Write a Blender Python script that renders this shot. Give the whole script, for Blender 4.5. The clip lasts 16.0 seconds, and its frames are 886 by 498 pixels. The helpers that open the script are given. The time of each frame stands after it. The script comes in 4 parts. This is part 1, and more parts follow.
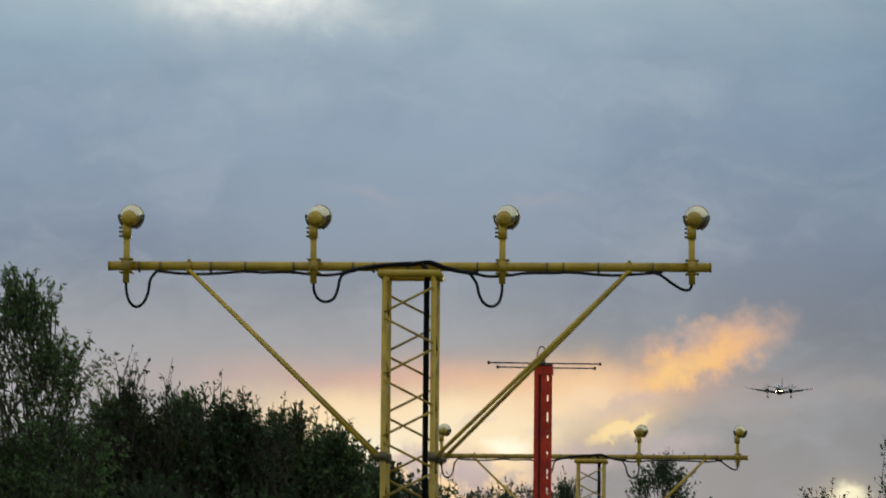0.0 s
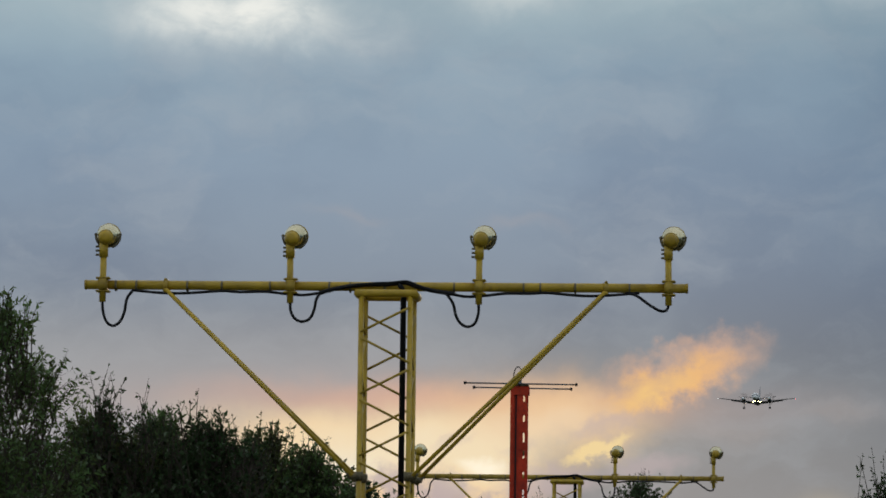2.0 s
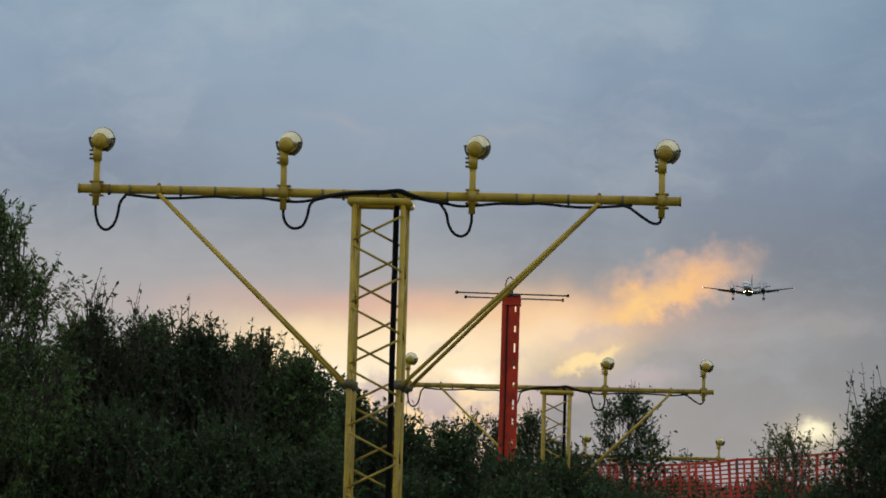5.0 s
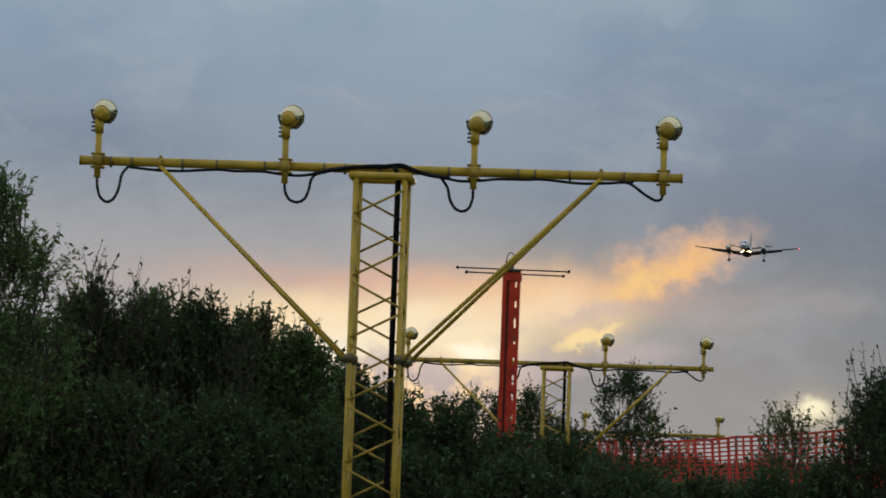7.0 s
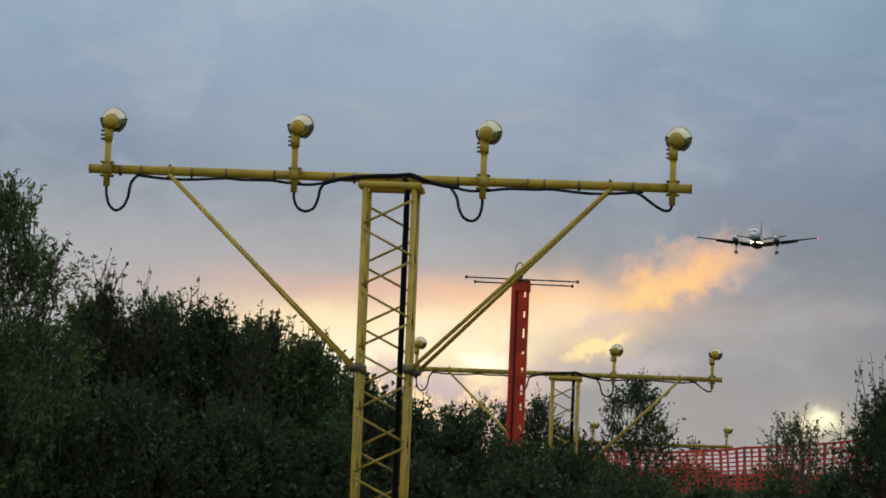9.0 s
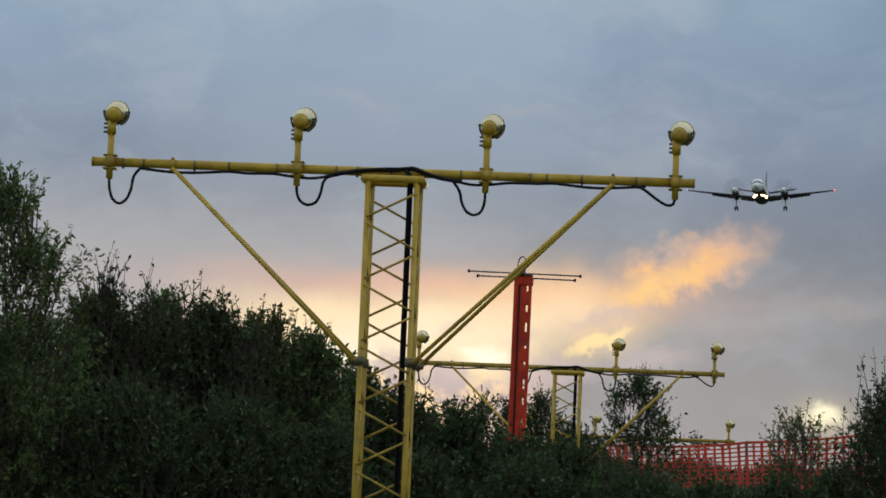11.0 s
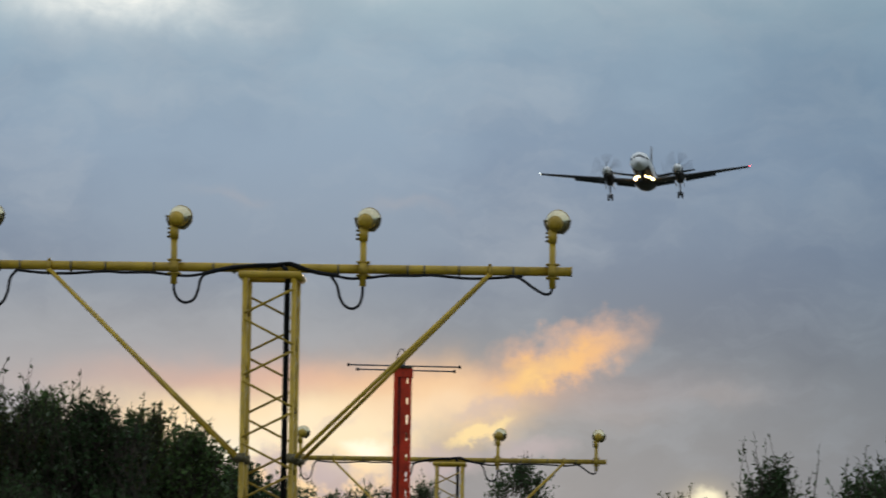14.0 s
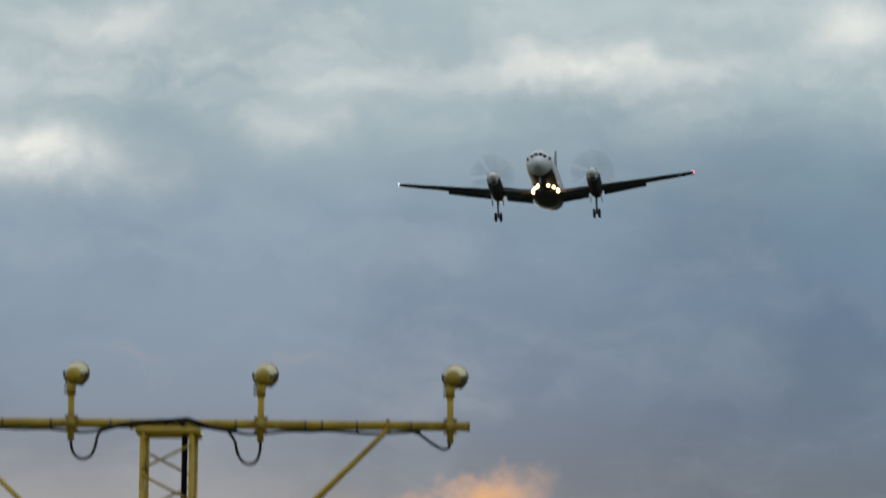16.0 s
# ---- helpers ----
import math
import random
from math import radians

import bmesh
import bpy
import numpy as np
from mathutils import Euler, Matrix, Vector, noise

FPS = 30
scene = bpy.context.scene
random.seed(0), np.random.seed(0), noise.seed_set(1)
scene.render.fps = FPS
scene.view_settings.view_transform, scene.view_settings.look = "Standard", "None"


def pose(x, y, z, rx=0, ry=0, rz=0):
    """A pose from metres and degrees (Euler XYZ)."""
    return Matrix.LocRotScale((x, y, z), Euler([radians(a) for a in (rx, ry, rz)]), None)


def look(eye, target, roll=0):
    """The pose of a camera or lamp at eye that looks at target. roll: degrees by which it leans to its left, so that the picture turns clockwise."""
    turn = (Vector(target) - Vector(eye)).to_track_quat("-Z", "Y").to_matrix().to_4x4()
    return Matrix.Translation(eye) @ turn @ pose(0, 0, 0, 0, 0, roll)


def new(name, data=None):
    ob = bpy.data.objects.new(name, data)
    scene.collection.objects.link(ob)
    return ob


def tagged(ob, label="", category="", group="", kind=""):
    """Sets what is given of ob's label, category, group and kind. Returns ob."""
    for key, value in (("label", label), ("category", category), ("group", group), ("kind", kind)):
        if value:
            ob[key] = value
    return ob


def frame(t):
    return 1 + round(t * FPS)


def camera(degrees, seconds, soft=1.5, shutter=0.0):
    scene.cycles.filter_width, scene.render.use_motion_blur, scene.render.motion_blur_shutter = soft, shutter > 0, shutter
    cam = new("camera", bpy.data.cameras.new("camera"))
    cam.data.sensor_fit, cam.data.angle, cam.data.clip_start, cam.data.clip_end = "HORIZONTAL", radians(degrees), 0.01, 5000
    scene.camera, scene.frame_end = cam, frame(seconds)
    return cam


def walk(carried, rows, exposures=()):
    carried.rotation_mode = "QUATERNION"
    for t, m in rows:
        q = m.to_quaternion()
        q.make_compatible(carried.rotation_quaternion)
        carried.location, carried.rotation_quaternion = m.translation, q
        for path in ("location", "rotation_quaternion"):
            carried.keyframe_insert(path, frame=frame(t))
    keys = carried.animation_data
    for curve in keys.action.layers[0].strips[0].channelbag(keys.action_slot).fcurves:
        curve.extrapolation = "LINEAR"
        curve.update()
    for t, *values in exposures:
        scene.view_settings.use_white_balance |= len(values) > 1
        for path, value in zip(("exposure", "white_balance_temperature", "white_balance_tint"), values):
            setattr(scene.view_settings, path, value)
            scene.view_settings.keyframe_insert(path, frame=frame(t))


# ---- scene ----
cam = camera(11.194, 16.0, soft=1.7, shutter=0.65)
EYE = 1.6
# seconds, yaw, pitch, roll of the hand-held camera
PATH = [
    (0.0, 4.340, 5.209, -0.552), (0.5, 4.152, 4.976, -1.189), (1.0, 4.033, 5.211, -1.083), (1.5, 4.183, 5.373, -0.851),
    (2.0, 4.027, 5.468, -0.735), (2.5, 4.051, 4.736, -0.941), (3.0, 3.971, 4.551, -0.784), (3.5, 4.092, 4.582, -0.567),
    (4.0, 4.054, 4.494, -0.913), (6.5, 3.697, 4.091, -2.009), (7.0, 3.842, 4.003, -2.103), (7.5, 4.078, 4.006, -2.399),
    (8.0, 4.026, 4.129, -2.314), (8.5, 4.042, 4.005, -2.635), (9.0, 3.941, 4.121, -2.323), (9.5, 3.829, 4.202, -2.354),
    (10.0, 3.995, 4.040, -2.485), (12.5, 3.697, 4.083, -2.256), (13.0, 3.557, 4.369, -1.849), (13.5, 3.137, 4.561, -1.424),
    (14.0, 2.532, 5.263, -0.966), (14.5, 1.872, 5.264, -0.997), (15.0, 1.465, 5.465, -1.168), (15.5, 1.246, 6.069, -1.014),
    (16.0, 1.260, 7.245, -0.652),
]
walk(cam, [(t, pose(0, 0, EYE, 90 + p, r, y)) for t, y, p, r in PATH],
     exposures=[(0, -0.1), (1.0, -0.12), (1.5, -0.05), (2.0, -0.22), (2.5, -0.1), (3.0, -0.04), (4.0, -0.02), (6.5, -0.1), (7.0, -0.12), (7.5, -0.04), (8.0, 0.02), (8.5, 0.0), (9.0, 0.08), (9.5, 0.0), (10.0, 0.04), (12.5, -0.05), (13.0, -0.1), (13.5, 0.03), (14.0, -0.03), (14.5, -0.11), (15.0, -0.1), (15.5, -0.16), (16.0, -0.26)])


def rgb(r, g, b):
    """Linear colour from 0..255 display values."""
    return tuple(((c / 255 + 0.055) / 1.055) ** 2.4 if c > 10 else c / 255 / 12.92 for c in (r, g, b))


class Nodes:
    """Short-hand for building node trees."""

    def __init__(self, tree):
        self.t = tree
        tree.nodes.clear()

    def add(self, kind, **inputs):
        n = self.t.nodes.new(kind)
        return n

    def put(self, socket, v):
        if hasattr(v, "is_output"):
            self.t.links.new(v, socket)
        elif isinstance(v, tuple):
            socket.default_value = v if len(v) == len(socket.default_value) else (*v, 1)
        else:
            socket.default_value = v

    def m(self, op, a, b=0.0, c=0.0, clamp=False):
        n = self.t.nodes.new("ShaderNodeMath")
        n.operation, n.use_clamp = op, clamp
        for s, v in zip(n.inputs, (a, b, c)):
            self.put(s, v)
        return n.outputs[0]

    def xyz(self, x, y, z=0.0):
        n = self.t.nodes.new("ShaderNodeCombineXYZ")
        for s, v in zip(n.inputs, (x, y, z)):
            self.put(s, v)
        return n.outputs[0]

    def noise(self, vec, scale, detail=4.0, rough=0.5, distort=0.0):
        n = self.t.nodes.new("ShaderNodeTexNoise")
        self.put(n.inputs["Vector"], vec)
        n.inputs["Scale"].default_value, n.inputs["Detail"].default_value = scale, detail
        n.inputs["Roughness"].default_value, n.inputs["Distortion"].default_value = rough, distort
        return n.outputs[0]

    def mix(self, f, a, b, mode="MIX"):
        n = self.t.nodes.new("ShaderNodeMix")
        n.data_type, n.blend_type = "RGBA", mode
        self.put(n.inputs[0], f)
        self.put(n.inputs[6], a)
        self.put(n.inputs[7], b)
        return n.outputs[2]

    def ramp(self, f, stops):
        n = self.t.nodes.new("ShaderNodeValToRGB")
        self.put(n.inputs[0], f)
        e = n.color_ramp.elements
        e[0].position, e[0].color = stops[0][0], (*stops[0][1], 1)
        e[1].position, e[1].color = stops[-1][0], (*stops[-1][1], 1)
        for p, c in stops[1:-1]:
            e.new(p).color = (*c, 1)
        return n.outputs[0]

    def smooth(self, v, lo, hi):
        n = self.t.nodes.new("ShaderNodeMapRange")
        n.interpolation_type = "SMOOTHSTEP"
        for s, x in zip(n.inputs, (v, lo, hi, 0.0, 1.0)):
            self.put(s, x)
        return n.outputs[0]


def sky():
    world = bpy.data.worlds.new("evening_sky")
    world.use_nodes = True
    scene.world = world
    k = Nodes(world.node_tree)
    co = k.add("ShaderNodeTexCoord").outputs["Generated"]
    sep = k.add("ShaderNodeSeparateXYZ")
    k.put(sep.inputs[0], co)
    x, y, z = sep.outputs
    az = k.m("MULTIPLY", k.m("ARCTAN2", x, y), 57.29578)
    el = k.m("MULTIPLY", k.m("ARCSINE", z), 57.29578)
    # cloud texture in degrees, stretched along the horizon
    w1 = k.m("SUBTRACT", k.noise(k.xyz(az, el, 3.0), 0.9, 5.0, 0.55), 0.5)
    w2 = k.m("SUBTRACT", k.noise(k.xyz(az, el, 9.0), 0.9, 5.0, 0.55), 0.5)
    wa, we = k.m("MULTIPLY_ADD", w1, 1.5, az), k.m("MULTIPLY_ADD", w2, 1.1, el)
    big = k.noise(k.xyz(k.m("MULTIPLY", wa, 0.5), we, 1.0), 0.45, 5.0, 0.5)
    fine = k.noise(k.xyz(k.m("MULTIPLY", wa, 0.45), we, 5.0), 1.1, 7.0, 0.58)

    def spot(a0, e0, sa, se, turn=0.0, warp=1.0):
        """A soft-edged break in the clouds: 1 at its middle, 0 outside."""
        c, s = math.cos(radians(turn)), math.sin(radians(turn))
        da = k.m("SUBTRACT", k.m("MULTIPLY_ADD", w1, 1.5 * warp, az), a0)
        de = k.m("SUBTRACT", k.m("MULTIPLY_ADD", w2, 1.1 * warp, el), e0)
        p = k.m("DIVIDE", k.m("ADD", k.m("MULTIPLY", da, c), k.m("MULTIPLY", de, s)), sa)
        q = k.m("DIVIDE", k.m("SUBTRACT", k.m("MULTIPLY", de, c), k.m("MULTIPLY", da, s)), se)
        r2 = k.m("ADD", k.m("MULTIPLY", p, p), k.m("MULTIPLY", q, q))
        return k.m("EXPONENT", k.m("MULTIPLY", r2, -1.0))

    base = k.ramp(k.m("DIVIDE", el, 90.0), [
        (0.0, rgb(146, 153, 157)), (0.033, rgb(144, 152, 158)), (0.045, rgb(135, 148, 159)), (0.057, rgb(135, 155, 175)), (0.072, rgb(141, 166, 189)),
        (0.086, rgb(150, 177, 196)), (0.097, rgb(174, 198, 207)), (0.115, rgb(193, 213, 218)), (0.2, rgb(198, 211, 217)), (0.5, rgb(212, 221, 228)), (1.0, rgb(222, 229, 236))])
    col = k.mix(k.smooth(big, 0.36, 0.66), k.mix(1.0, base, rgb(229, 233, 239), "MULTIPLY"), base)
    col = k.mix(k.m("MULTIPLY", k.smooth(fine, 0.42, 0.74), 0.32), col, rgb(178, 190, 200))
    side = k.m("MULTIPLY", k.smooth(az, -1.5, 3.6), k.m("SUBTRACT", 1.0, k.smooth(el, 8.0, 9.5)))
    col = k.mix(k.m("MULTIPLY", side, 0.9), col, k.mix(1.0, col, rgb(206, 219, 228), "MULTIPLY"))
    # pale breaks high up
    high = k.m("MULTIPLY", k.smooth(el, 8.2, 9.4), k.smooth(fine, 0.4, 0.8))
    col = k.mix(k.m("MULTIPLY", high, 0.7), col, rgb(226, 238, 238))
    for a0, e0, sa, se in ((-5.4, 5.9, 0.4, 0.09), (-3.1, 5.75, 0.5, 0.09), (0.9, 3.4, 0.55, 0.14), (-0.4, 3.2, 0.5, 0.16)):
        col = k.mix(k.m("MULTIPLY", spot(a0, e0, sa, se, -1, 0.9), 0.14), col, rgb(200, 184, 176))
    left = k.m("MULTIPLY", k.m("SUBTRACT", 1.0, k.smooth(az, -5.5, -2.0)), k.m("SUBTRACT", 1.0, k.smooth(el, 3.7, 5.0)))
    col = k.mix(k.m("MULTIPLY", left, 0.75), col, rgb(170, 175, 181))
    # sunset glow behind the clouds: a pink veil over a cream break with a firm upper edge
    col = k.mix(k.m("MULTIPLY", spot(-4.2, 3.54, 2.9, 0.27, 0, 0.5), 0.8), col, rgb(230, 184, 162))
    ew = k.m("MULTIPLY_ADD", w2, 0.5, el)
    aw = k.m("MULTIPLY_ADD", w1, 2.2, az)
    gap = k.m("MULTIPLY", k.m("SUBTRACT", 1.0, k.smooth(ew, 3.15, 3.6)), k.smooth(ew, 0.6, 2.0))
    gap = k.m("MULTIPLY", gap, k.m("MULTIPLY", k.smooth(aw, -8.0, -5.8), k.m("SUBTRACT", 1.0, k.smooth(aw, -3.5, -2.2))))
    col = k.mix(k.m("MULTIPLY", gap, 0.97), col, rgb(255, 224, 178))
    col = k.mix(k.m("MULTIPLY", spot(-2.7, 3.5, 1.15, 0.4, 0, 0.7), 0.85), col, rgb(250, 208, 160))
    col = k.mix(k.m("MULTIPLY", spot(-4.4, 2.97, 1.8, 0.36, 0, 0.6), 0.88), col, rgb(255, 240, 208))
    col = k.mix(k.m("MULTIPLY", spot(-2.75, 3.25, 0.8, 0.3, 8, 0.8), 0.65), col, rgb(255, 228, 192))
    lump = k.m("MULTIPLY", k.smooth(k.noise(k.xyz(az, el, 4.0), 1.7, 6.0, 0.55), 0.42, 0.56), k.m("SUBTRACT", 1.0, k.smooth(el, 2.5, 2.9)))
    col = k.mix(k.m("MULTIPLY", k.m("MULTIPLY", lump, gap), 0.9), col, rgb(182, 172, 178))
    col = k.mix(k.m("MULTIPLY", spot(-5.25, 2.7, 0.5, 0.2, 0, 0.35), 0.9), col, rgb(255, 248, 222))
    # the lit cloud: billows with a ragged upper rim
    b1 = k.m("SUBTRACT", k.noise(k.xyz(az, el, 21.0), 2.6, 7.0, 0.6), 0.5)
    b2 = k.m("SUBTRACT", k.noise(k.xyz(az, el, 33.0), 2.6, 7.0, 0.6), 0.5)

    def puff(a0, e0, sa, se, turn, edge, lo, hi):
        c, s = math.cos(radians(turn)), math.sin(radians(turn))
        da = k.m("SUBTRACT", k.m("MULTIPLY_ADD", b1, edge, az), a0)
        de = k.m("SUBTRACT", k.m("MULTIPLY_ADD", b2, edge, el), e0)
        p = k.m("DIVIDE", k.m("ADD", k.m("MULTIPLY", da, c), k.m("MULTIPLY", de, s)), sa)
        q = k.m("DIVIDE", k.m("SUBTRACT", k.m("MULTIPLY", de, c), k.m("MULTIPLY", da, s)), se)
        r = k.m("SQRT", k.m("ADD", k.m("MULTIPLY", p, p), k.m("MULTIPLY", q, q)))
        return k.m("SUBTRACT", 1.0, k.smooth(r, lo, hi))

    # lilac cloud lumps drifting before the glow, and the brightest break between them
    for a0, e0, sa, se, turn, f in ((-4.8, 2.55, 0.26, 0.2, 10, 0.8), (-2.75, 2.52, 0.75, 0.24, 6, 0.75), (-3.95, 3.02, 0.32, 0.09, 20, 0.3), (-3.1, 2.9, 0.3, 0.12, 15, 0.35),
                                    (-2.0, 3.25, 0.5, 0.16, 12, 0.5), (-4.1, 2.4, 0.6, 0.14, 0, 0.7), (-1.5, 2.75, 0.6, 0.2, 8, 0.6)):
        col = k.mix(k.m("MULTIPLY", puff(a0, e0, sa, se, turn, 0.5, 0.3, 1.25), f), col, rgb(192, 181, 186))
    col = k.mix(k.m("MULTIPLY", spot(-3.6, 2.74, 0.55, 0.26, 0, 0.3), 0.75), col, rgb(255, 240, 204))
    col = k.mix(puff(-3.56, 2.71, 0.32, 0.14, -12, 0.35, 0.2, 1.2), col, (1.15, 1.06, 0.84))
    along = k.m("ADD", k.m("MULTIPLY", az, 0.91), k.m("MULTIPLY", el, 0.42))
    across = k.m("SUBTRACT", k.m("MULTIPLY", el, 0.91), k.m("MULTIPLY", az, 0.42))
    rag = k.smooth(k.noise(k.xyz(k.m("MULTIPLY", az, 0.6), el, 41.0), 2.0, 6.0, 0.6, 0.5), 0.3, 0.62)
    for a0, e0, sa, se, turn, f in ((-6.75, 8.38, 1.7, 0.36, -3, 1.0), (-3.4, 8.75, 0.9, 0.24, 0, 0.35), (0.5, 9.55, 1.9, 0.32, 0, 0.9), (-5.6, 10.0, 1.5, 0.24, 3, 0.5), (4.0, 10.0, 0.7, 0.3, 0, 0.8), (-2.6, 9.3, 1.4, 0.2, 4, 0.35)):
        col = k.mix(k.m("MULTIPLY", k.m("MULTIPLY", spot(a0, e0, sa * 0.8, se * 0.9, turn, 0.8), k.m("MULTIPLY_ADD", rag, 0.45, 0.65)), f), col, rgb(252, 255, 250))
    tex = k.smooth(k.noise(k.xyz(k.m("MULTIPLY", along, 0.55), across, 12.0), 2.4, 6.0, 0.55, 0.3), 0.32, 0.66)
    body = k.m("MULTIPLY", puff(-1.0, 3.96, 1.25, 0.46, 17, 0.8, 0.4, 1.1), k.m("MULTIPLY_ADD", tex, 0.35, 0.55))
    col = k.mix(k.m("MULTIPLY", body, 0.8), col, rgb(236, 190, 160))
    core = k.m("MULTIPLY", puff(-1.15, 3.83, 1.0, 0.3, 20, 0.8, 0.25, 1.12), k.m("MULTIPLY_ADD", tex, 0.5, 0.5))
    col = k.mix(core, col, rgb(255, 199, 132))
    col = k.mix(k.m("MULTIPLY", k.m("MULTIPLY", puff(-1.4, 3.7, 0.62, 0.2, 24, 0.6, 0.1, 1.3), k.m("MULTIPLY_ADD", tex, 0.6, 0.4)), 0.85), col, rgb(255, 214, 144))
    col = k.mix(puff(-2.12, 2.94, 0.5, 0.1, 22, 0.5, 0.4, 1.15), col, rgb(255, 234, 174))
    col = k.mix(k.m("MULTIPLY", puff(-2.15, 2.98, 0.85, 0.28, 16, 0.5, 0.2, 1.2), 0.4), col, rgb(250, 216, 166))
    col = k.mix(k.m("MULTIPLY", spot(0.76, 2.1, 0.4, 0.24, 0, 0.3), 0.4), col, rgb(244, 226, 184))
    col = k.mix(puff(0.78, 2.12, 0.25, 0.19, 0, 0.4, 0.3, 1.2), col, rgb(255, 250, 216))
    nish = k.add("ShaderNodeTexSky")
    nish.sky_type, nish.sun_disc, nish.sun_elevation, nish.sun_rotation = "NISHITA", False, radians(2.6), radians(-3.9)
    clear = k.mix(1.0, nish.outputs[0], (0.05, 0.05, 0.05), "MULTIPLY")
    col = k.mix(0.04, col, clear)
    bg = k.add("ShaderNodeBackground")
    k.put(bg.inputs[0], col)
    bg.inputs[1].default_value = 1.0
    out = k.add("ShaderNodeOutputWorld")
    k.put(out.inputs[0], bg.outputs[0])
    sun = bpy.data.lights.new("sun", "SUN")
    sun.energy, sun.angle, sun.color = 0.9, radians(12), (1.0, 0.78, 0.55)
    ob = new("sun", sun)
    d = Vector((math.sin(radians(-3.9)) * math.cos(radians(2.6)), math.cos(radians(-3.9)), math.sin(radians(2.6))))
    ob.matrix_basis = look(d * 50, (0, 0, 0))


sky()


# ---- materials ----
def material(name, colour, rough=0.5, metal=0.0, spread=0.15, scale=8.0, bump=0.15, dirt=None, dirt_amount=0.0,
             emit=None, strength=0.0, translucent=0.0, island=False, trans=0.0, gloss=0.5):
    mat = bpy.data.materials.new(name)
    mat.use_nodes = True
    k = Nodes(mat.node_tree)
    co = k.add("ShaderNodeTexCoord").outputs["Object"]
    grain = k.noise(co, scale * 6, 6.0, 0.6)
    patch = k.noise(co, scale, 3.0, 0.5)
    col = k.mix(k.smooth(patch, 0.3, 0.7), tuple(c * (1 - spread) for c in colour), tuple(min(1, c * (1 + spread)) for c in colour))
    col = k.mix(k.m("MULTIPLY", grain, spread), col, tuple(c * 0.6 for c in colour))
    if dirt:
        col = k.mix(k.m("MULTIPLY", k.smooth(k.noise(co, scale * 2.3, 8.0, 0.7), 0.5, 0.72), dirt_amount), col, dirt)
    if island:
        g = k.add("ShaderNodeNewGeometry").outputs["Random Per Island"]
        h = k.add("ShaderNodeHueSaturation")
        k.put(h.inputs["Hue"], k.m("MULTIPLY_ADD", g, 0.06, 0.47))
        k.put(h.inputs["Value"], k.m("MULTIPLY_ADD", g, 0.9, 0.55))
        k.put(h.inputs["Color"], col)
        # a few leaves show their pale undersides
        col = k.mix(k.m("MULTIPLY", k.m("GREATER_THAN", g, 0.955), 0.55), h.outputs[0], (0.26, 0.29, 0.22))
    b = k.add("ShaderNodeBsdfPrincipled")
    k.put(b.inputs["Base Color"], col)
    k.put(b.inputs["Roughness"], k.m("MULTIPLY_ADD", grain, 0.25, rough - 0.1))
    b.inputs["Metallic"].default_value = metal
    b.inputs["Specular IOR Level"].default_value = gloss
    b.inputs["Transmission Weight"].default_value = trans
    if emit:
        b.inputs["Emission Color"].default_value = (*emit, 1)
        b.inputs["Emission Strength"].default_value = strength
    if bump:
        bp = k.add("ShaderNodeBump")
        bp.inputs["Strength"].default_value, bp.inputs["Distance"].default_value = bump, 0.01
        k.put(bp.inputs["Height"], grain)
        k.put(b.inputs["Normal"], bp.outputs[0])
    shader = b.outputs[0]
    if translucent:
        tr = k.add("ShaderNodeBsdfTranslucent")
        k.put(tr.inputs[0], col)
        mx = k.add("ShaderNodeMixShader")
        mx.inputs[0].default_value = translucent
        k.put(mx.inputs[1], shader)
        k.put(mx.inputs[2], tr.outputs[0])
        shader = mx.outputs[0]
    out = k.add("ShaderNodeOutputMaterial")
    k.put(out.inputs[0], shader)
    return mat


YELLOW = material("yellow_paint", (0.5, 0.32, 0.026), 0.36, spread=0.18, scale=5, dirt=(0.17, 0.105, 0.03), dirt_amount=0.5, gloss=0.42)
YELLOW_OLD = material("weathered_yellow_paint", (0.42, 0.275, 0.036), 0.5, spread=0.24, scale=9, dirt=(0.09, 0.075, 0.04), dirt_amount=0.6, gloss=0.35)
CLAMP = material("dull_clamp_metal", (0.16, 0.13, 0.07), 0.55, 0.4, scale=15)
RUBBER = material("black_rubber", (0.008, 0.008, 0.009), 0.6, scale=20, gloss=0.25)
LAMP_GLASS = material("polished_lamp_bowl", (0.74, 0.66, 0.44), 0.22, 1.0, spread=0.12, scale=14, bump=0.05)
RED = material("red_mast_paint", (0.62, 0.045, 0.013), 0.5, spread=0.22, scale=5, dirt=(0.14, 0.022, 0.014), dirt_amount=0.6, gloss=0.3)
STEEL = material("grey_aerial_metal", (0.12, 0.12, 0.13), 0.4, 0.8, scale=20)
WHITE = material("white_aircraft_paint", (0.86, 0.86, 0.86), 0.5, spread=0.04, scale=1.5, bump=0.02)
# dark grey that puts the shade under hull and nacelles into the colour
UNDERSIDE_SHADE = material("shaded_underside_paint", (0.05, 0.05, 0.056), 0.6, spread=0.1, scale=1.5, bump=0.02)
# wing grey taken down to near black to include the shade beneath
WING_SHADED_GREY = material("shaded_grey_wing_skin", (0.045, 0.058, 0.078), 0.6, spread=0.12, scale=1.2, bump=0.02, gloss=0.3)
FIN_GREY = material("grey_tail_paint", (0.17, 0.18, 0.2), 0.5, spread=0.06, scale=1.2, bump=0.02)
BOOT = material("black_deicing_rubber", (0.02, 0.02, 0.022), 0.5, scale=4)
PANE = material("dark_cockpit_glass", (0.02, 0.025, 0.03), 0.08, spread=0.05, bump=0)
TYRE = material("tyre_rubber", (0.02, 0.02, 0.02), 0.7, scale=10)
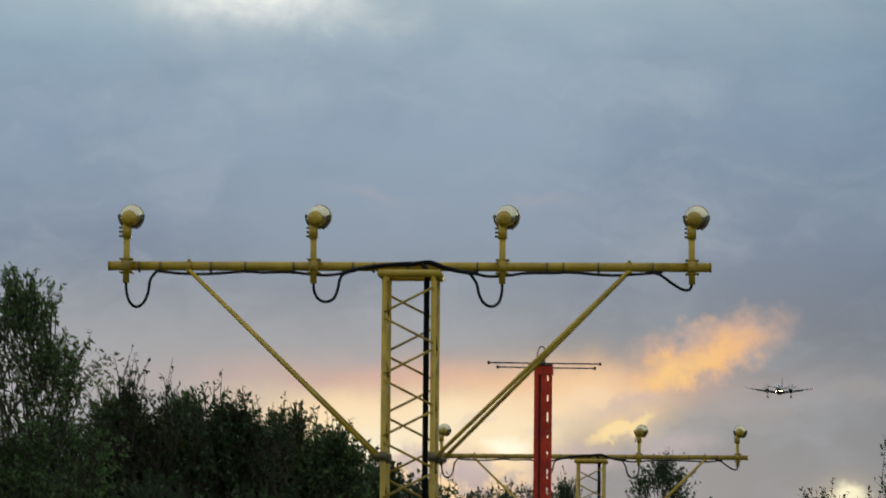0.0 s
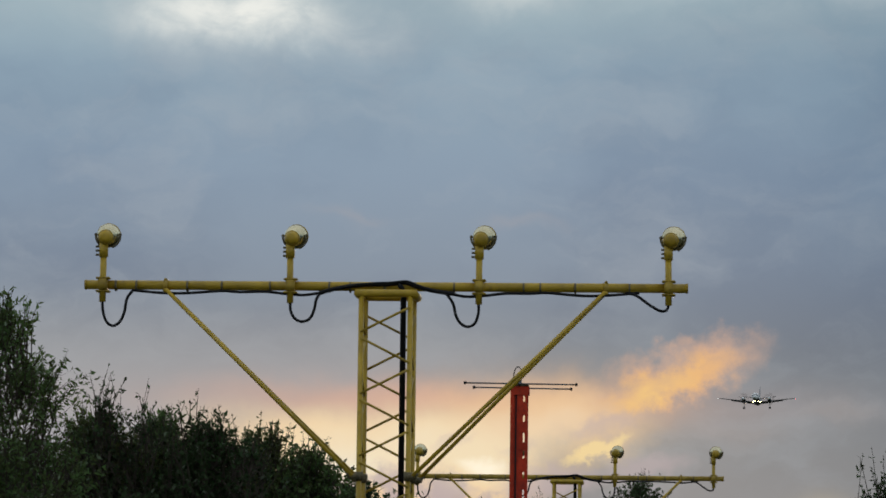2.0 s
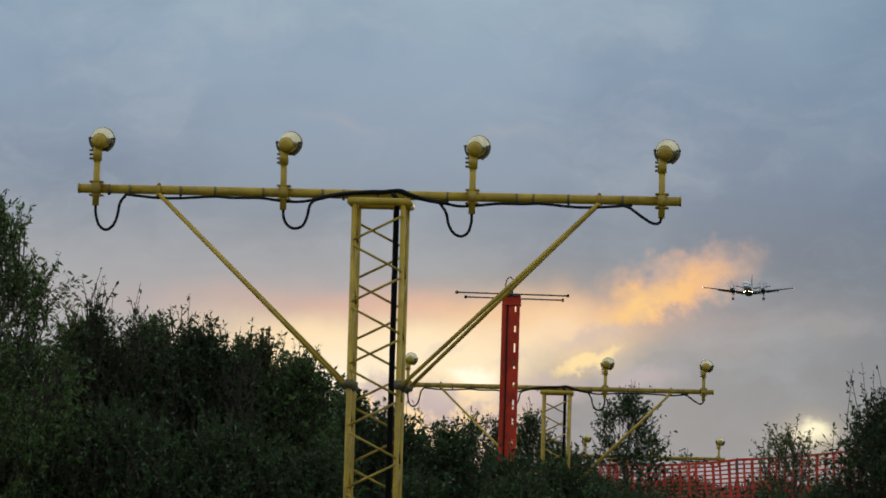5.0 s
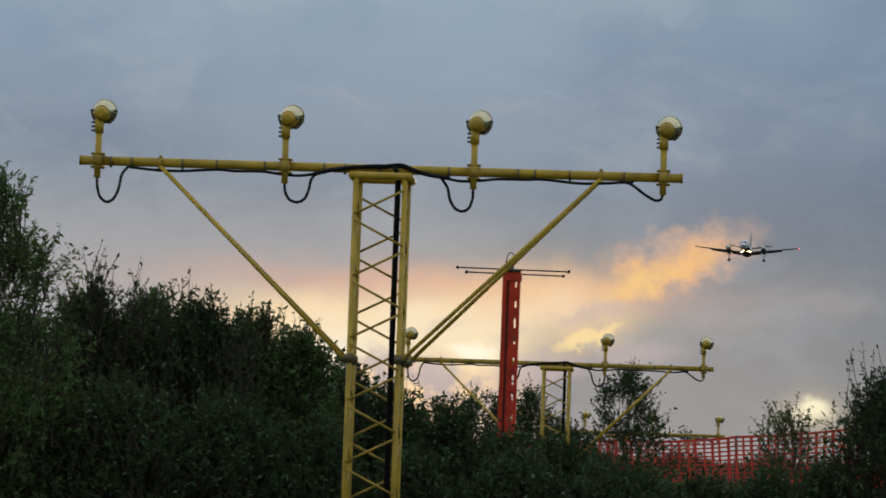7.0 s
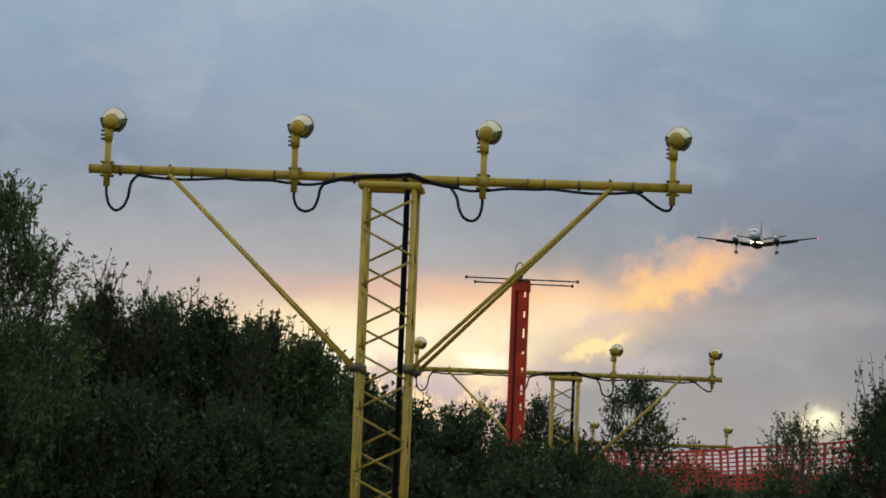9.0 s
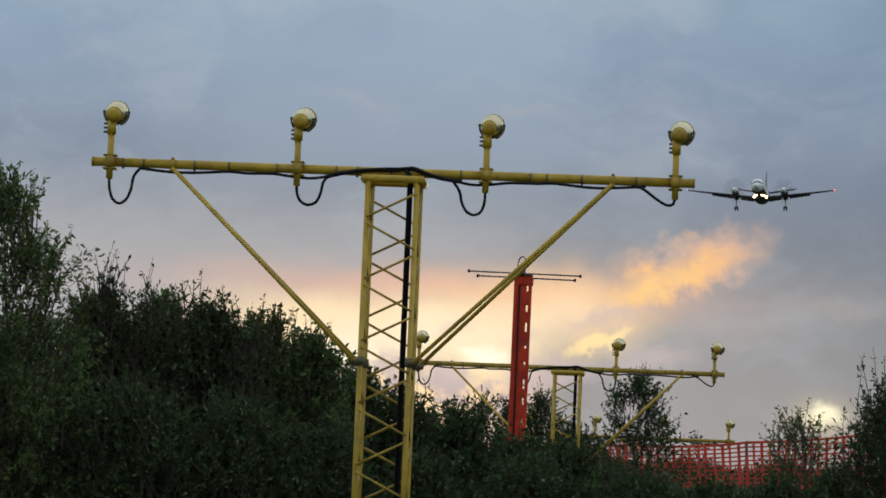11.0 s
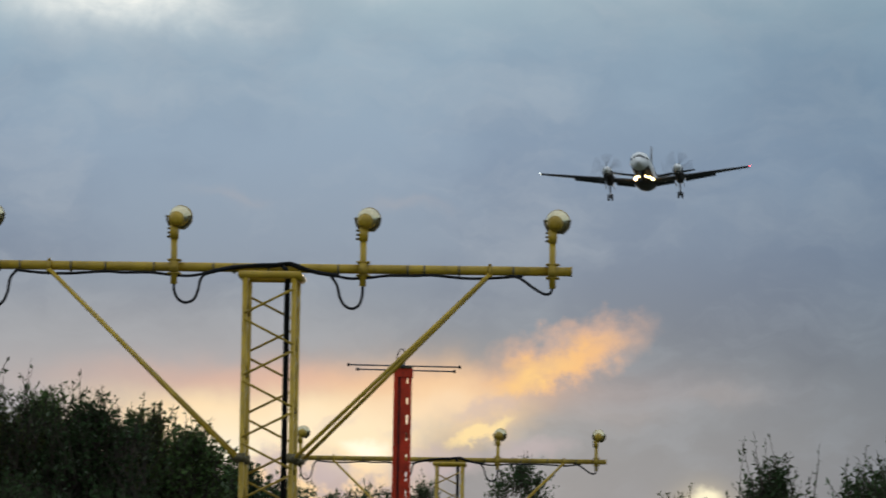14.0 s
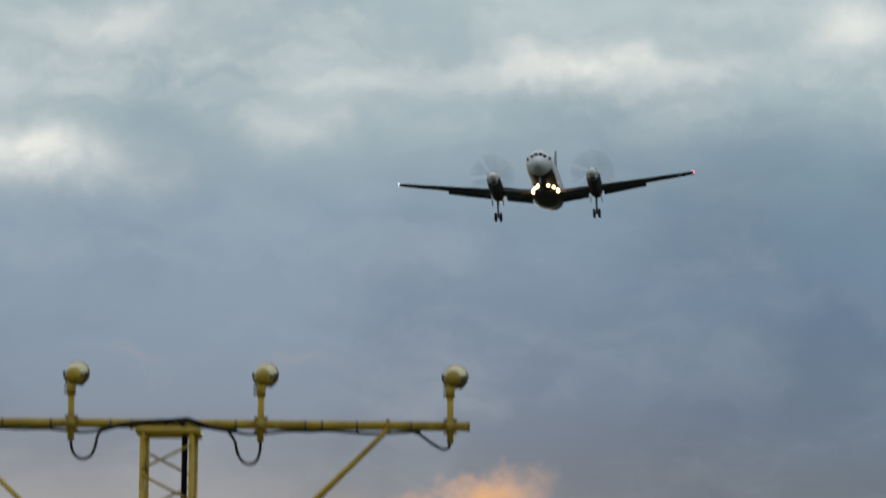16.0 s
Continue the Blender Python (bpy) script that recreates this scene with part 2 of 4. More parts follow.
STRUT = material("gear_steel", (0.3, 0.3, 0.31), 0.4, 0.6, scale=10)
BLADE = material("propeller_black", (0.03, 0.03, 0.032), 0.4, scale=6)
BEAM = material("landing_light_glow", (1, 0.9, 0.7), 0.3, emit=(1.0, 0.62, 0.26), strength=26, bump=0)
NAV_RED = material("red_navigation_light", (0.8, 0.05, 0.05), 0.3, emit=(1.0, 0.06, 0.08), strength=5, bump=0)
NAV_WHITE = material("white_navigation_light", (0.9, 0.9, 0.9), 0.3, emit=(0.9, 1.0, 0.95), strength=2.5, bump=0)
LEAF = material("dark_green_leaves", (0.056, 0.09, 0.035), 0.75, spread=0.35, scale=2, bump=0, translucent=0.35, island=True, gloss=0.2)
LEAF_BIRCH = material("birch_leaves", (0.11, 0.165, 0.055), 0.7, spread=0.3, scale=2, bump=0, translucent=0.5, island=True, gloss=0.2)
# leaf green with the warm backlight of the sunset mixed into its colour
LEAF_WARM = material("warm_backlit_leaves", (0.12, 0.142, 0.052), 0.7, spread=0.3, scale=2, bump=0, translucent=0.55, island=True, gloss=0.2)
BARK = material("brown_bark", (0.06, 0.045, 0.032), 0.85, spread=0.3, scale=12, bump=0.5)
GRASS = material("dry_grass_blades", (0.075, 0.075, 0.03), 0.7, spread=0.3, scale=1, bump=0, translucent=0.2, island=True)
SOIL = material("grassy_ground", (0.045, 0.05, 0.022), 0.9, spread=0.4, scale=0.6, bump=0.4, dirt=(0.06, 0.045, 0.03), dirt_amount=0.6)
NET = material("orange_red_plastic_net", (0.72, 0.075, 0.04), 0.5, spread=0.15, scale=3, translucent=0.35, bump=0)
POST = material("fence_post_steel", (0.1, 0.06, 0.05), 0.6, 0.3, scale=9)


# ---- mesh helpers ----
def part(name, bm, mat, parent=None, label="", smooth=True):
    me = bpy.data.meshes.new(name)
    if smooth:
        for f in bm.faces:
            f.smooth = True
    bm.to_mesh(me)
    bm.free()
    me.materials.append(mat)
    ob = new(name, me)
    ob.parent = parent
    return tagged(ob, label)


def raw(name, verts, faces, mat, parent=None, smooth=False):
    me = bpy.data.meshes.new(name)
    me.from_pydata([tuple(map(float, v)) for v in verts], [], faces)
    me.materials.append(mat)
    if smooth:
        me.shade_smooth()
    ob = new(name, me)
    ob.parent = parent
    return ob


def tube(bm, pts, radii, seg=10):
    """A closed round tube through points."""
    pts = [Vector(p) for p in pts]
    if not hasattr(radii, "__len__"):
        radii = [radii] * len(pts)
    rings, side = [], None
    for i, (p, r) in enumerate(zip(pts, radii)):
        d = (pts[min(i + 1, len(pts) - 1)] - pts[max(i - 1, 0)]).normalized()
        if side is None:
            side = d.orthogonal().normalized()
        else:
            side = (side - d * side.dot(d)).normalized()
        up = d.cross(side)
        rings.append([bm.verts.new(p + (side * math.cos(a) + up * math.sin(a)) * r) for a in (2 * math.pi * j / seg for j in range(seg))])
    for a, b in zip(rings, rings[1:]):
        for j in range(seg):
            bm.faces.new((a[j], a[(j + 1) % seg], b[(j + 1) % seg], b[j]))
    bm.faces.new(rings[0][::-1])
    bm.faces.new(rings[-1])


def tubes(name, runs, mat, parent, label="", seg=10):
    bm = bmesh.new()
    for pts, r in runs:
        tube(bm, pts, r, seg)
    return part(name, bm, mat, parent, label)


def box(bm, cx, cy, cz, sx, sy, sz, bevel=0.0):
    r = bmesh.ops.create_cube(bm, size=1.0, matrix=Matrix.LocRotScale((cx, cy, cz), None, (sx, sy, sz)))
    if bevel:
        edges = list({e for v in r["verts"] for e in v.link_edges})
        bmesh.ops.bevel(bm, geom=edges, offset=bevel, segments=2, affect="EDGES")


def loft(bm, rings, caps=True):
    vs = [[bm.verts.new(p) for p in ring] for ring in rings]
    n = len(vs[0])
    for a, b in zip(vs, vs[1:]):
        for j in range(n):
            bm.faces.new((a[j], a[(j + 1) % n], b[(j + 1) % n], b[j]))
    if caps:
        bm.faces.new(vs[0][::-1])
        bm.faces.new(vs[-1])


def spline(pts, n=8):
    """Catmull-Rom through points."""
    p = [Vector(q) for q in pts]
    p = [p[0] * 2 - p[1], *p, p[-1] * 2 - p[-2]]
    out = []
    for a, b, c, d in zip(p, p[1:], p[2:], p[3:]):
        for i in range(n):
            t = i / n
            out.append(0.5 * (2 * b + (c - a) * t + (2 * a - 5 * b + 4 * c - d) * t * t + (3 * b - a - 3 * c + d) * t ** 3))
    return out + [p[-2]]


# ---- ground ----
def ground_z(x, y):
    def s(a, b, v):
        t = min(1, max(0, (v - a) / (b - a)))
        return t * t * (3 - 2 * t)
    z = 2.5 * s(36, 60, y) + 0.5 * s(60, 79, y)
    z += 0.75 * s(80.5, 90, y)
    return z + 0.06 * noise.noise((x * 0.3, y * 0.3, 0)) * s(4000, 200, y)


def ground():
    ys = [-4000, -800, -200, -60, -20, 0, 10, 20, *np.arange(28, 92, 1.5), 100, 130, 200, 400, 900, 2000, 4600]
    xs = [-4000, -1200, -400, -150, -60, -30, *np.arange(-18, 18.1, 1.5), 30, 60, 150, 400, 1200, 4000]
    verts = [(x, y, ground_z(x, y)) for y in ys for x in xs]
    n = len(xs)
    faces = [(j * n + i, j * n + i + 1, (j + 1) * n + i + 1, (j + 1) * n + i) for j in range(len(ys) - 1) for i in range(n - 1)]
    tagged(raw("ground", verts, faces, SOIL, smooth=True), "dark rough grassy ground rising to a low bank", "ground", kind="structure")


ground()

# ---- approach light masts ----
CX, BAR_Z = -2.728, EYE + 2.822
SPACING = 1.36


def approach_light(parent, x, rng):
    """One elevated light on its post, in the mast's space (origin at its foot, bar along x)."""
    h = parent["bar"]
    lean = rng.uniform(-0.006, 0.006)
    light = tubes("approach_light", [([(x, -0.055, h - 0.125), (x + lean, -0.055, h + 0.22)], 0.0235)], YELLOW, parent, "yellow elevated light on a short post")
    bm = bmesh.new()
    tube(bm, [(x + lean, -0.055, h + 0.2), (x + lean, -0.055, h + 0.3)], 0.033, 12)
    part("sleeve", bm, YELLOW, light)
    bm = bmesh.new()
    for dz in (0.215, 0.245, 0.275):
        tube(bm, [(x - 0.03, -0.06, h + dz), (x - 0.055, -0.062, h + dz)], 0.008, 6)
    part("screw", bm, CLAMP, light)
    bm = bmesh.new()
    box(bm, x, -0.03, h, 0.062, 0.11, 0.085, 0.006)
    for dz in (-0.048, 0.048):
        box(bm, x, -0.03, h + dz, 0.098, 0.1, 0.014, 0.004)
    part("clamp", bm, YELLOW_OLD, light)
    # the head: a polished bowl that faces away and up, held from behind by a yellow cup and a forked yoke
    c = Vector((x + 0.03, -0.03, h + 0.36))
    tilt = Matrix.Translation(c) @ pose(0, 0, 0, 3, 0, rng.uniform(-7, 7))

    def turned(name, prof, mat, dx=0.0, dz=0.0, label=""):
        bm = bmesh.new()
        loft(bm, [[tilt @ Vector((r * math.cos(a) + dx, y, r * math.sin(a) + dz)) for a in (2 * math.pi * j / 28 for j in range(28))] for y, r in prof])
        bmesh.ops.recalc_face_normals(bm, faces=bm.faces)
        return part(name, bm, mat, light, label)

    turned("bowl", [(-0.07, 0.014), (-0.066, 0.034), (-0.054, 0.054), (-0.034, 0.07), (-0.008, 0.08), (0.016, 0.083), (0.034, 0.081), (0.042, 0.074)],
           LAMP_GLASS, label="polished metal lamp bowl")
    turned("lens", [(0.04, 0.076), (0.052, 0.07), (0.064, 0.05), (0.07, 0.02)], PANE, label="clear domed lamp lens")
    turned("cup", [(-0.104, 0.012), (-0.102, 0.026), (-0.095, 0.038), (-0.082, 0.046), (-0.06, 0.051), (-0.03, 0.052)], YELLOW, -0.012, -0.016, "yellow rear cup of the lamp")
    turned("cup_ring", [(-0.07, 0.049), (-0.066, 0.056), (-0.058, 0.056), (-0.054, 0.049)], YELLOW_OLD, -0.012, -0.016)
    turned("rim", [(0.028, 0.083), (0.031, 0.088), (0.038, 0.088), (0.041, 0.083)], YELLOW_OLD)
    for sx in (-1, 1):
        arc = [tilt @ Vector((sx * 0.09 * math.sin(a), -0.02, -0.09 * math.cos(a))) for a in np.linspace(0.35, 1.72, 9)]
        bm = bmesh.new()
        tube(bm, arc, [0.012, 0.011, 0.01, 0.009, 0.009, 0.008, 0.008, 0.007, 0.006], 6)
        bmesh.ops.create_uvsphere(bm, u_segments=8, v_segments=6, radius=0.012, matrix=Matrix.Translation(tilt @ Vector((sx * 0.088, -0.02, 0.004))))
        part("yoke_arm", bm, CLAMP, light)
    bm = bmesh.new()
    tube(bm, [(x + lean, -0.055, h + 0.29), (x + 0.012, -0.07, h + 0.325)], [0.022, 0.026], 10)
    part("neck", bm, YELLOW, light)
    return light


def mast(y, seed, paint):
    rng = random.Random(seed)
    g = ground_z(CX, y)
    e = new("approach_light_mast")
    e.location = (CX, y, g)
    h = e["bar"] = BAR_Z - g
    half, dep = 0.176, 0.18
    top = h - 0.075

    off = 0.022  # the tower stands a little off the middle of its bar

    tubes("crossbar", [([(-2.17, 0, h + 0.003), (2.17, 0, h + 0.003)], 0.0335)], paint, e, "long yellow horizontal crossbar tube", 14)
    for sx in (-1, 1):
        bm = bmesh.new()
        tube(bm, [(sx * 2.165, 0, h + 0.003), (sx * 2.178, 0, h + 0.003)], 0.036, 14)
        part("end_cap", bm, YELLOW_OLD, e)
        for sy in (-1, 1):
            leg = tubes("leg", [([(sx * half + off, sy * dep, 0.02), (sx * half + off, sy * dep, top)], 0.0195)], YELLOW, e)
            bm = bmesh.new()
            box(bm, sx * half + off, sy * dep, 0.015, 0.14, 0.14, 0.03, 0.004)
            part("foot_plate", bm, CLAMP, leg)
    # zigzag lacing on four faces
    pitch = 0.222
    n = int((top - 0.12) / pitch)
    for face in range(4):
        for i in range(n):
            z1 = h - 0.16 - i * pitch - (0.03 if face in (1, 3) else 0)
            z0 = z1 - 0.178
            s = 1 if (i + (face in (1, 2))) % 2 else -1
            if face < 2:
                yy = (dep + 0.016) * (-1 if face == 0 else 1)
                a, b = (-s * half + off, yy, z1), (s * half + off, yy, z0)
            else:
                xx = half * (-1 if face == 2 else 1)
                a, b = (xx + off, -s * dep, z1), (xx + off, s * dep, z0)
            tubes("brace", [([a, b], 0.0092)], YELLOW_OLD, e, "", 6)
    # head frame
    for sy in (-1, 1):
        tubes("head_rail", [([(-0.22 + off, sy * dep, top + 0.015), (0.22 + off, sy * dep, top + 0.015)], 0.028)], YELLOW, e)
    for sx in (-1, 1):
        tubes("head_rail", [([(sx * 0.2 + off, -dep - 0.02, top + 0.012), (sx * 0.2 + off, dep + 0.02, top + 0.012)], 0.03)], YELLOW, e)
    # raking struts with their lower collars
    zb = h - 1.372
    for sx in (-1, 1):
        for sy in (-1, 1):
            st = tubes("strut", [([(sx * 1.585, sy * 0.04, h - 0.03), (sx * 0.215 + off, sy * (dep + 0.1), zb)], 0.0145)], YELLOW, e)
            bm = bmesh.new()
            tube(bm, [(sx * half + off, sy * dep, zb - 0.032), (sx * half + off, sy * dep, zb + 0.032)], 0.031, 10)
            tube(bm, [(sx * half + off, sy * dep, zb), (sx * 0.23 + off, sy * (dep + 0.1), zb - 0.006)], 0.021, 8)
            tube(bm, [(sx * 0.2 + off, sy * (dep + 0.06), zb - 0.035), (sx * 0.25 + off, sy * (dep + 0.1), zb + 0.02)], 0.013, 6)
            part("collar", bm, CLAMP, st)
        bm = bmesh.new()
        tube(bm, [(sx * 1.59 - 0.018, 0, h), (sx * 1.59 + 0.018, 0, h)], 0.039, 14)
        box(bm, sx * 1.59, 0, h - 0.04, 0.03, 0.09, 0.03, 0.004)
        box(bm, sx * 1.59, 0, h + 0.044, 0.022, 0.03, 0.018, 0.003)
        part("bar_clip", bm, YELLOW_OLD, e)
    # feed cable down inside the tower, bundle along the bar, drop loops to each light
    tubes("feed_cable", [([(0.108 + off, 0.05, 0.02), (0.108 + off, 0.05, h - 0.1), (0.14, 0.0, h - 0.045), (0.125, -0.046, h - 0.01), (0.1, -0.05, h + 0.016)], [0.0215, 0.0215, 0.02, 0.018, 0.014])], RUBBER, e, "thick black feed cable")
    xs = [(-1.5 + i) * SPACING + 0.0 for i in range(4)]
    run = [(-0.47, -0.045, h - 0.052), (-0.4, -0.047, h - 0.03), (-0.3, -0.05, h - 0.008), (-0.2, -0.05, h + 0.006), (-0.08, -0.046, h + 0.014), (0.02, -0.042, h + 0.016), (0.09, -0.038, h + 0.026), (0.15, -0.04, h + 0.03),
           (0.22, -0.045, h + 0.006), (0.3, -0.05, h - 0.018), (0.39, -0.05, h - 0.036), (0.5, -0.045, h - 0.05)]
    bundle = spline(run)
    tubes("trunk_cable", [(bundle, 0.016)], RUBBER, e, "thick black cable tied along the bar")
    tubes("trunk_cable", [([p + Vector((0.015, -0.012, 0.01 - 0.03 * abs(p.x))) for p in bundle[12:-14]], 0.01)], RUBBER, e)
    for sx in (-1, 1):
        ties = [0.45, 0.58, 0.72, 0.86, 1.05, 1.18, 1.43, 1.62, 1.83]
        drop = [-0.045, -0.065, -0.06, -0.042, -0.046, -0.04, -0.054, -0.056, -0.038]
        tubes("bar_cable", [(spline([(sx * q, -0.036, h + d + rng.uniform(-0.004, 0.004)) for q, d in zip(ties, drop)]), 0.0105)], RUBBER, e, "black cable running under the bar")
    loops = [
        [(0.22, -0.04), (0.178, -0.10), (0.16, -0.2), (0.128, -0.27), (0.078, -0.298), (0.03, -0.265), (0.005, -0.19), (0.0, -0.115)],
        [(0.23, -0.04), (0.192, -0.09), (0.175, -0.17), (0.145, -0.235), (0.088, -0.258), (0.035, -0.235), (0.006, -0.18), (0.0, -0.115)],
        [(-0.24, -0.04), (-0.185, -0.12), (-0.165, -0.2), (-0.13, -0.262), (-0.075, -0.287), (-0.025, -0.26), (-0.002, -0.19), (0.0, -0.115)],
        [(-0.31, -0.034), (-0.23, -0.055), (-0.13, -0.125), (-0.06, -0.163), (-0.015, -0.158), (0.0, -0.12)],
    ]
    for x, loop in zip(xs, loops):
        tubes("drop_cable", [(spline([(x + u, -0.04 - 0.015 * min(1, abs(v) / 0.12), h + v) for u, v in loop]), 0.0105)], RUBBER, e, "black cable loop hanging below the light")
    for q in (-1.95, -1.8, -1.43, -1.18, -0.83, -0.4, -0.25, 0.0, 0.22, 0.5, 1.0, 1.12, 1.37, 1.76):
        bm = bmesh.new()
        tube(bm, [(q - 0.007, -0.004, h - 0.004), (q + 0.007, -0.004, h - 0.004)], 0.04, 12)
        part("cable_tie", bm, CLAMP, e)
    for x in xs:
        approach_light(e, x, rng)
    tagged(e, "yellow lattice mast with a four-light crossbar and black cables", "light mast", "approach light masts")


for i, y in enumerate((32.3, 62.3, 92.3)):
    mast(y, 11 + i, YELLOW if i == 0 else YELLOW_OLD)


# ---- red aerial mast ----
def aerial_mast():
    y, top = 50.0, EYE + 3.27
    g = ground_z(CX, y)
    e = new("aerial_mast")
    e.location = (CX + 0.02, y, g)
    h = top - g
    w = 0.078
    for x0, sx in ((-w, 0.04), (w, 0.03)):
        for sy in (-1, 1):
            bm = bmesh.new()
            box(bm, x0, sy * w, h / 2, sx, 0.03, h, 0.004)
            part("leg", bm, RED, e, smooth=False)
    bm = bmesh.new()
    box(bm, -0.009, -0.066, h / 2, 0.106, 0.014, h - 0.04, 0.002)
    part("cable_tray", bm, RED, e, "solid red cable tray", False)
    tubes("cable", [([(-0.035, -0.08, 0.0), (-0.035, -0.08, h - 0.05)], 0.009)], RUBBER, e, "", 6)
    z, i = 0.1, 0
    while z < h - 0.12:
        for sy in (-1, 1):
            bm = bmesh.new()
            box(bm, 0.033, sy * w, z + 0.045, 0.075, 0.014, 0.085 + 0.03 * (i % 3), 0.002)
            part("batten", bm, RED, e, smooth=False)
        z += 0.21
        i += 1
    bm = bmesh.new()
    box(bm, 0, 0, h + 0.012, 0.2, 0.2, 0.03, 0.006)
    part("cap_plate", bm, CLAMP, e)
    bm = bmesh.new()
    box(bm, 0.012, 0, h - 0.05, 0.19, 0.19, 0.1, 0.006)
    part("head_collar", bm, RED, e, "rust-dark red collar under the aerial", False)
    tubes("stub", [([(0.0, 0, h - 0.03), (0.0, 0, h + 0.1)], 0.02)], STEEL, e)
    for dy, dz, half in ((0.2, -0.005, 0.53), (-0.2, 0.018, 0.605)):
        el = tubes("aerial_element", [([(0.02 - half, dy, h + dz + 0.006), (0.02 + half, dy, h + dz - 0.006)], 0.0085)], STEEL, e, "thin horizontal aerial rod")
        for s in (-1, 1):
            tubes("rod_tip", [([(0.02 + s * half, dy, h + dz - s * 0.006), (0.02 + s * (half + 0.025), dy, h + dz - s * 0.006)], 0.018)], RUBBER, el)
    tubes("boom", [([(0, -0.24, h + 0.02), (0, 0.24, h - 0.012)], 0.014)], STEEL, e)
    arc = [(0.05 * math.cos(a) - 0.02, 0, h + 0.1 + 0.12 * math.sin(a)) for a in np.linspace(0, math.pi, 10)]
    tubes("lead_loop", [(arc, 0.006)], RUBBER, e)
    tagged(e, "red painted slender steel mast with horizontal aerial rods", "aerial mast")


aerial_mast()


# ---- safety net fence ----
FENCE_Y = 80.0


def fence_top(x):
    pts = [(-8, 3.8), (-2.7, 3.9), (-1.74, 3.94), (-0.51, 4.02), (0.26, 4.11), (1.21, 4.21), (1.85, 4.27), (4.5, 4.38)]
    for (a, za), (b, zb) in zip(pts, pts[1:]):
        if x <= b:
            return za + (zb - za) * (x - a) / (b - a)
    return pts[-1][1]


def net_fence():
    e = new("net_fence")
    e.location = (0, FENCE_Y, 3.0)
    rng = random.Random(5)
    xs = [-8.0, -6.1, -4.2, -2.4, -0.28, 1.85, 4.3]
    for x in xs:
        tubes("post", [([(x, 0.03, -0.1), (x + rng.uniform(-0.03, 0.03), 0.03, fence_top(x) - 3.0 + 0.03)], 0.018)], POST, e, "", 8)
    for a, b in zip(xs, xs[1:]):
        verts, faces = [], []

        def strip(p, q, w, vert):
            i = len(verts)
            o = Vector((w, 0, 0)) if vert else Vector((0, 0, w))
            t = Vector((0, 0.004, 0))
            for c in (p - o, p + o, q + o, q - o):
                verts.append(c - t)
            for c in (p - o, p + o, q + o, q - o):
                verts.append(c + t)
            faces.extend([(i, i + 1, i + 2, i + 3), (i + 7, i + 6, i + 5, i + 4), (i, i + 4, i + 5, i + 1), (i + 2, i + 6, i + 7, i + 3)])

        def at(x, f):
            """A point of the slack net: f from 0 at its foot to 1 at its top."""
            sag = 0.035 * math.sin(math.pi * (x - a) / (b - a)) * (1 if b < 3 else 0.5)
            belly = 0.06 * noise.noise((x * 1.3, f * 1.5, 2.0))
            lean = 0.1 * (1 - f) * (0.6 + noise.noise((x * 0.5, 0, 7.0)))
            return Vector((x + lean, belly, 0.02 + (fence_top(x) - 3.02 - sag) * f))

        n = round((b - a) / 0.142)
        for i in range(n + 1):
            x = a + (b - a) * i / n + rng.uniform(-0.012, 0.012)
            w = 0.02 if i % 2 else 0.027
            for f in range(6):
                strip(at(x, f / 6), at(x, (f + 1) / 6), w, True)
        for j in range(14):
            f = j / 13
            for i in range(n):
                strip(at(a + (b - a) * i / n, f), at(a + (b - a) * (i + 1) / n, f), 0.013 if j < 13 else 0.022, False)
        raw("net_panel", verts, faces, NET, e)
    tagged(e, "orange-red plastic safety netting strung between steel posts", "fence")


net_fence()


# ---- vegetation ----
def leaves(centres, dirs, size, rng):
    """Folded leaf blades: two triangles each, at the given points, growing along the given directions."""
    n = len(centres)
    d = dirs / np.linalg.norm(dirs, axis=1, keepdims=True)
    r = rng.normal(size=(n, 3))
    s = np.cross(d, r)
    s /= np.linalg.norm(s, axis=1, keepdims=True) + 1e-9
    nrm = np.cross(d, s)
    ln = size * rng.uniform(0.6, 1.35, (n, 1))
    wd = ln * rng.uniform(0.15, 0.27, (n, 1))
    v = np.empty((n, 4, 3))
    v[:, 0] = centres
    v[:, 1] = centres + d * ln * 0.45 + s * wd + nrm * wd * 0.35
    v[:, 2] = centres + d * ln
    v[:, 3] = centres + d * ln * 0.45 - s * wd + nrm * wd * 0.35
    return v.reshape(-1, 3)


def leaf_mesh(name, v, mat, parent):
    n = len(v) // 4
    me = bpy.data.meshes.new(name)
    q = np.arange(n)[:, None] * 4
    tri = np.concatenate([q + [0, 1, 2], q + [0, 2, 3]], axis=1).reshape(-1, 3)
    me.vertices.add(len(v))
    me.vertices.foreach_set("co", v.astype(np.float32).ravel())
    me.loops.add(tri.size)
    me.loops.foreach_set("vertex_index", tri.astype(np.int32).ravel())
    me.polygons.add(len(tri))
    me.polygons.foreach_set("loop_start", np.arange(0, tri.size, 3, dtype=np.int32))
    me.update(calc_edges=True)
    me.validate()
    me.materials.append(mat)
    ob = new(name, me)
    ob.parent = parent
    return ob


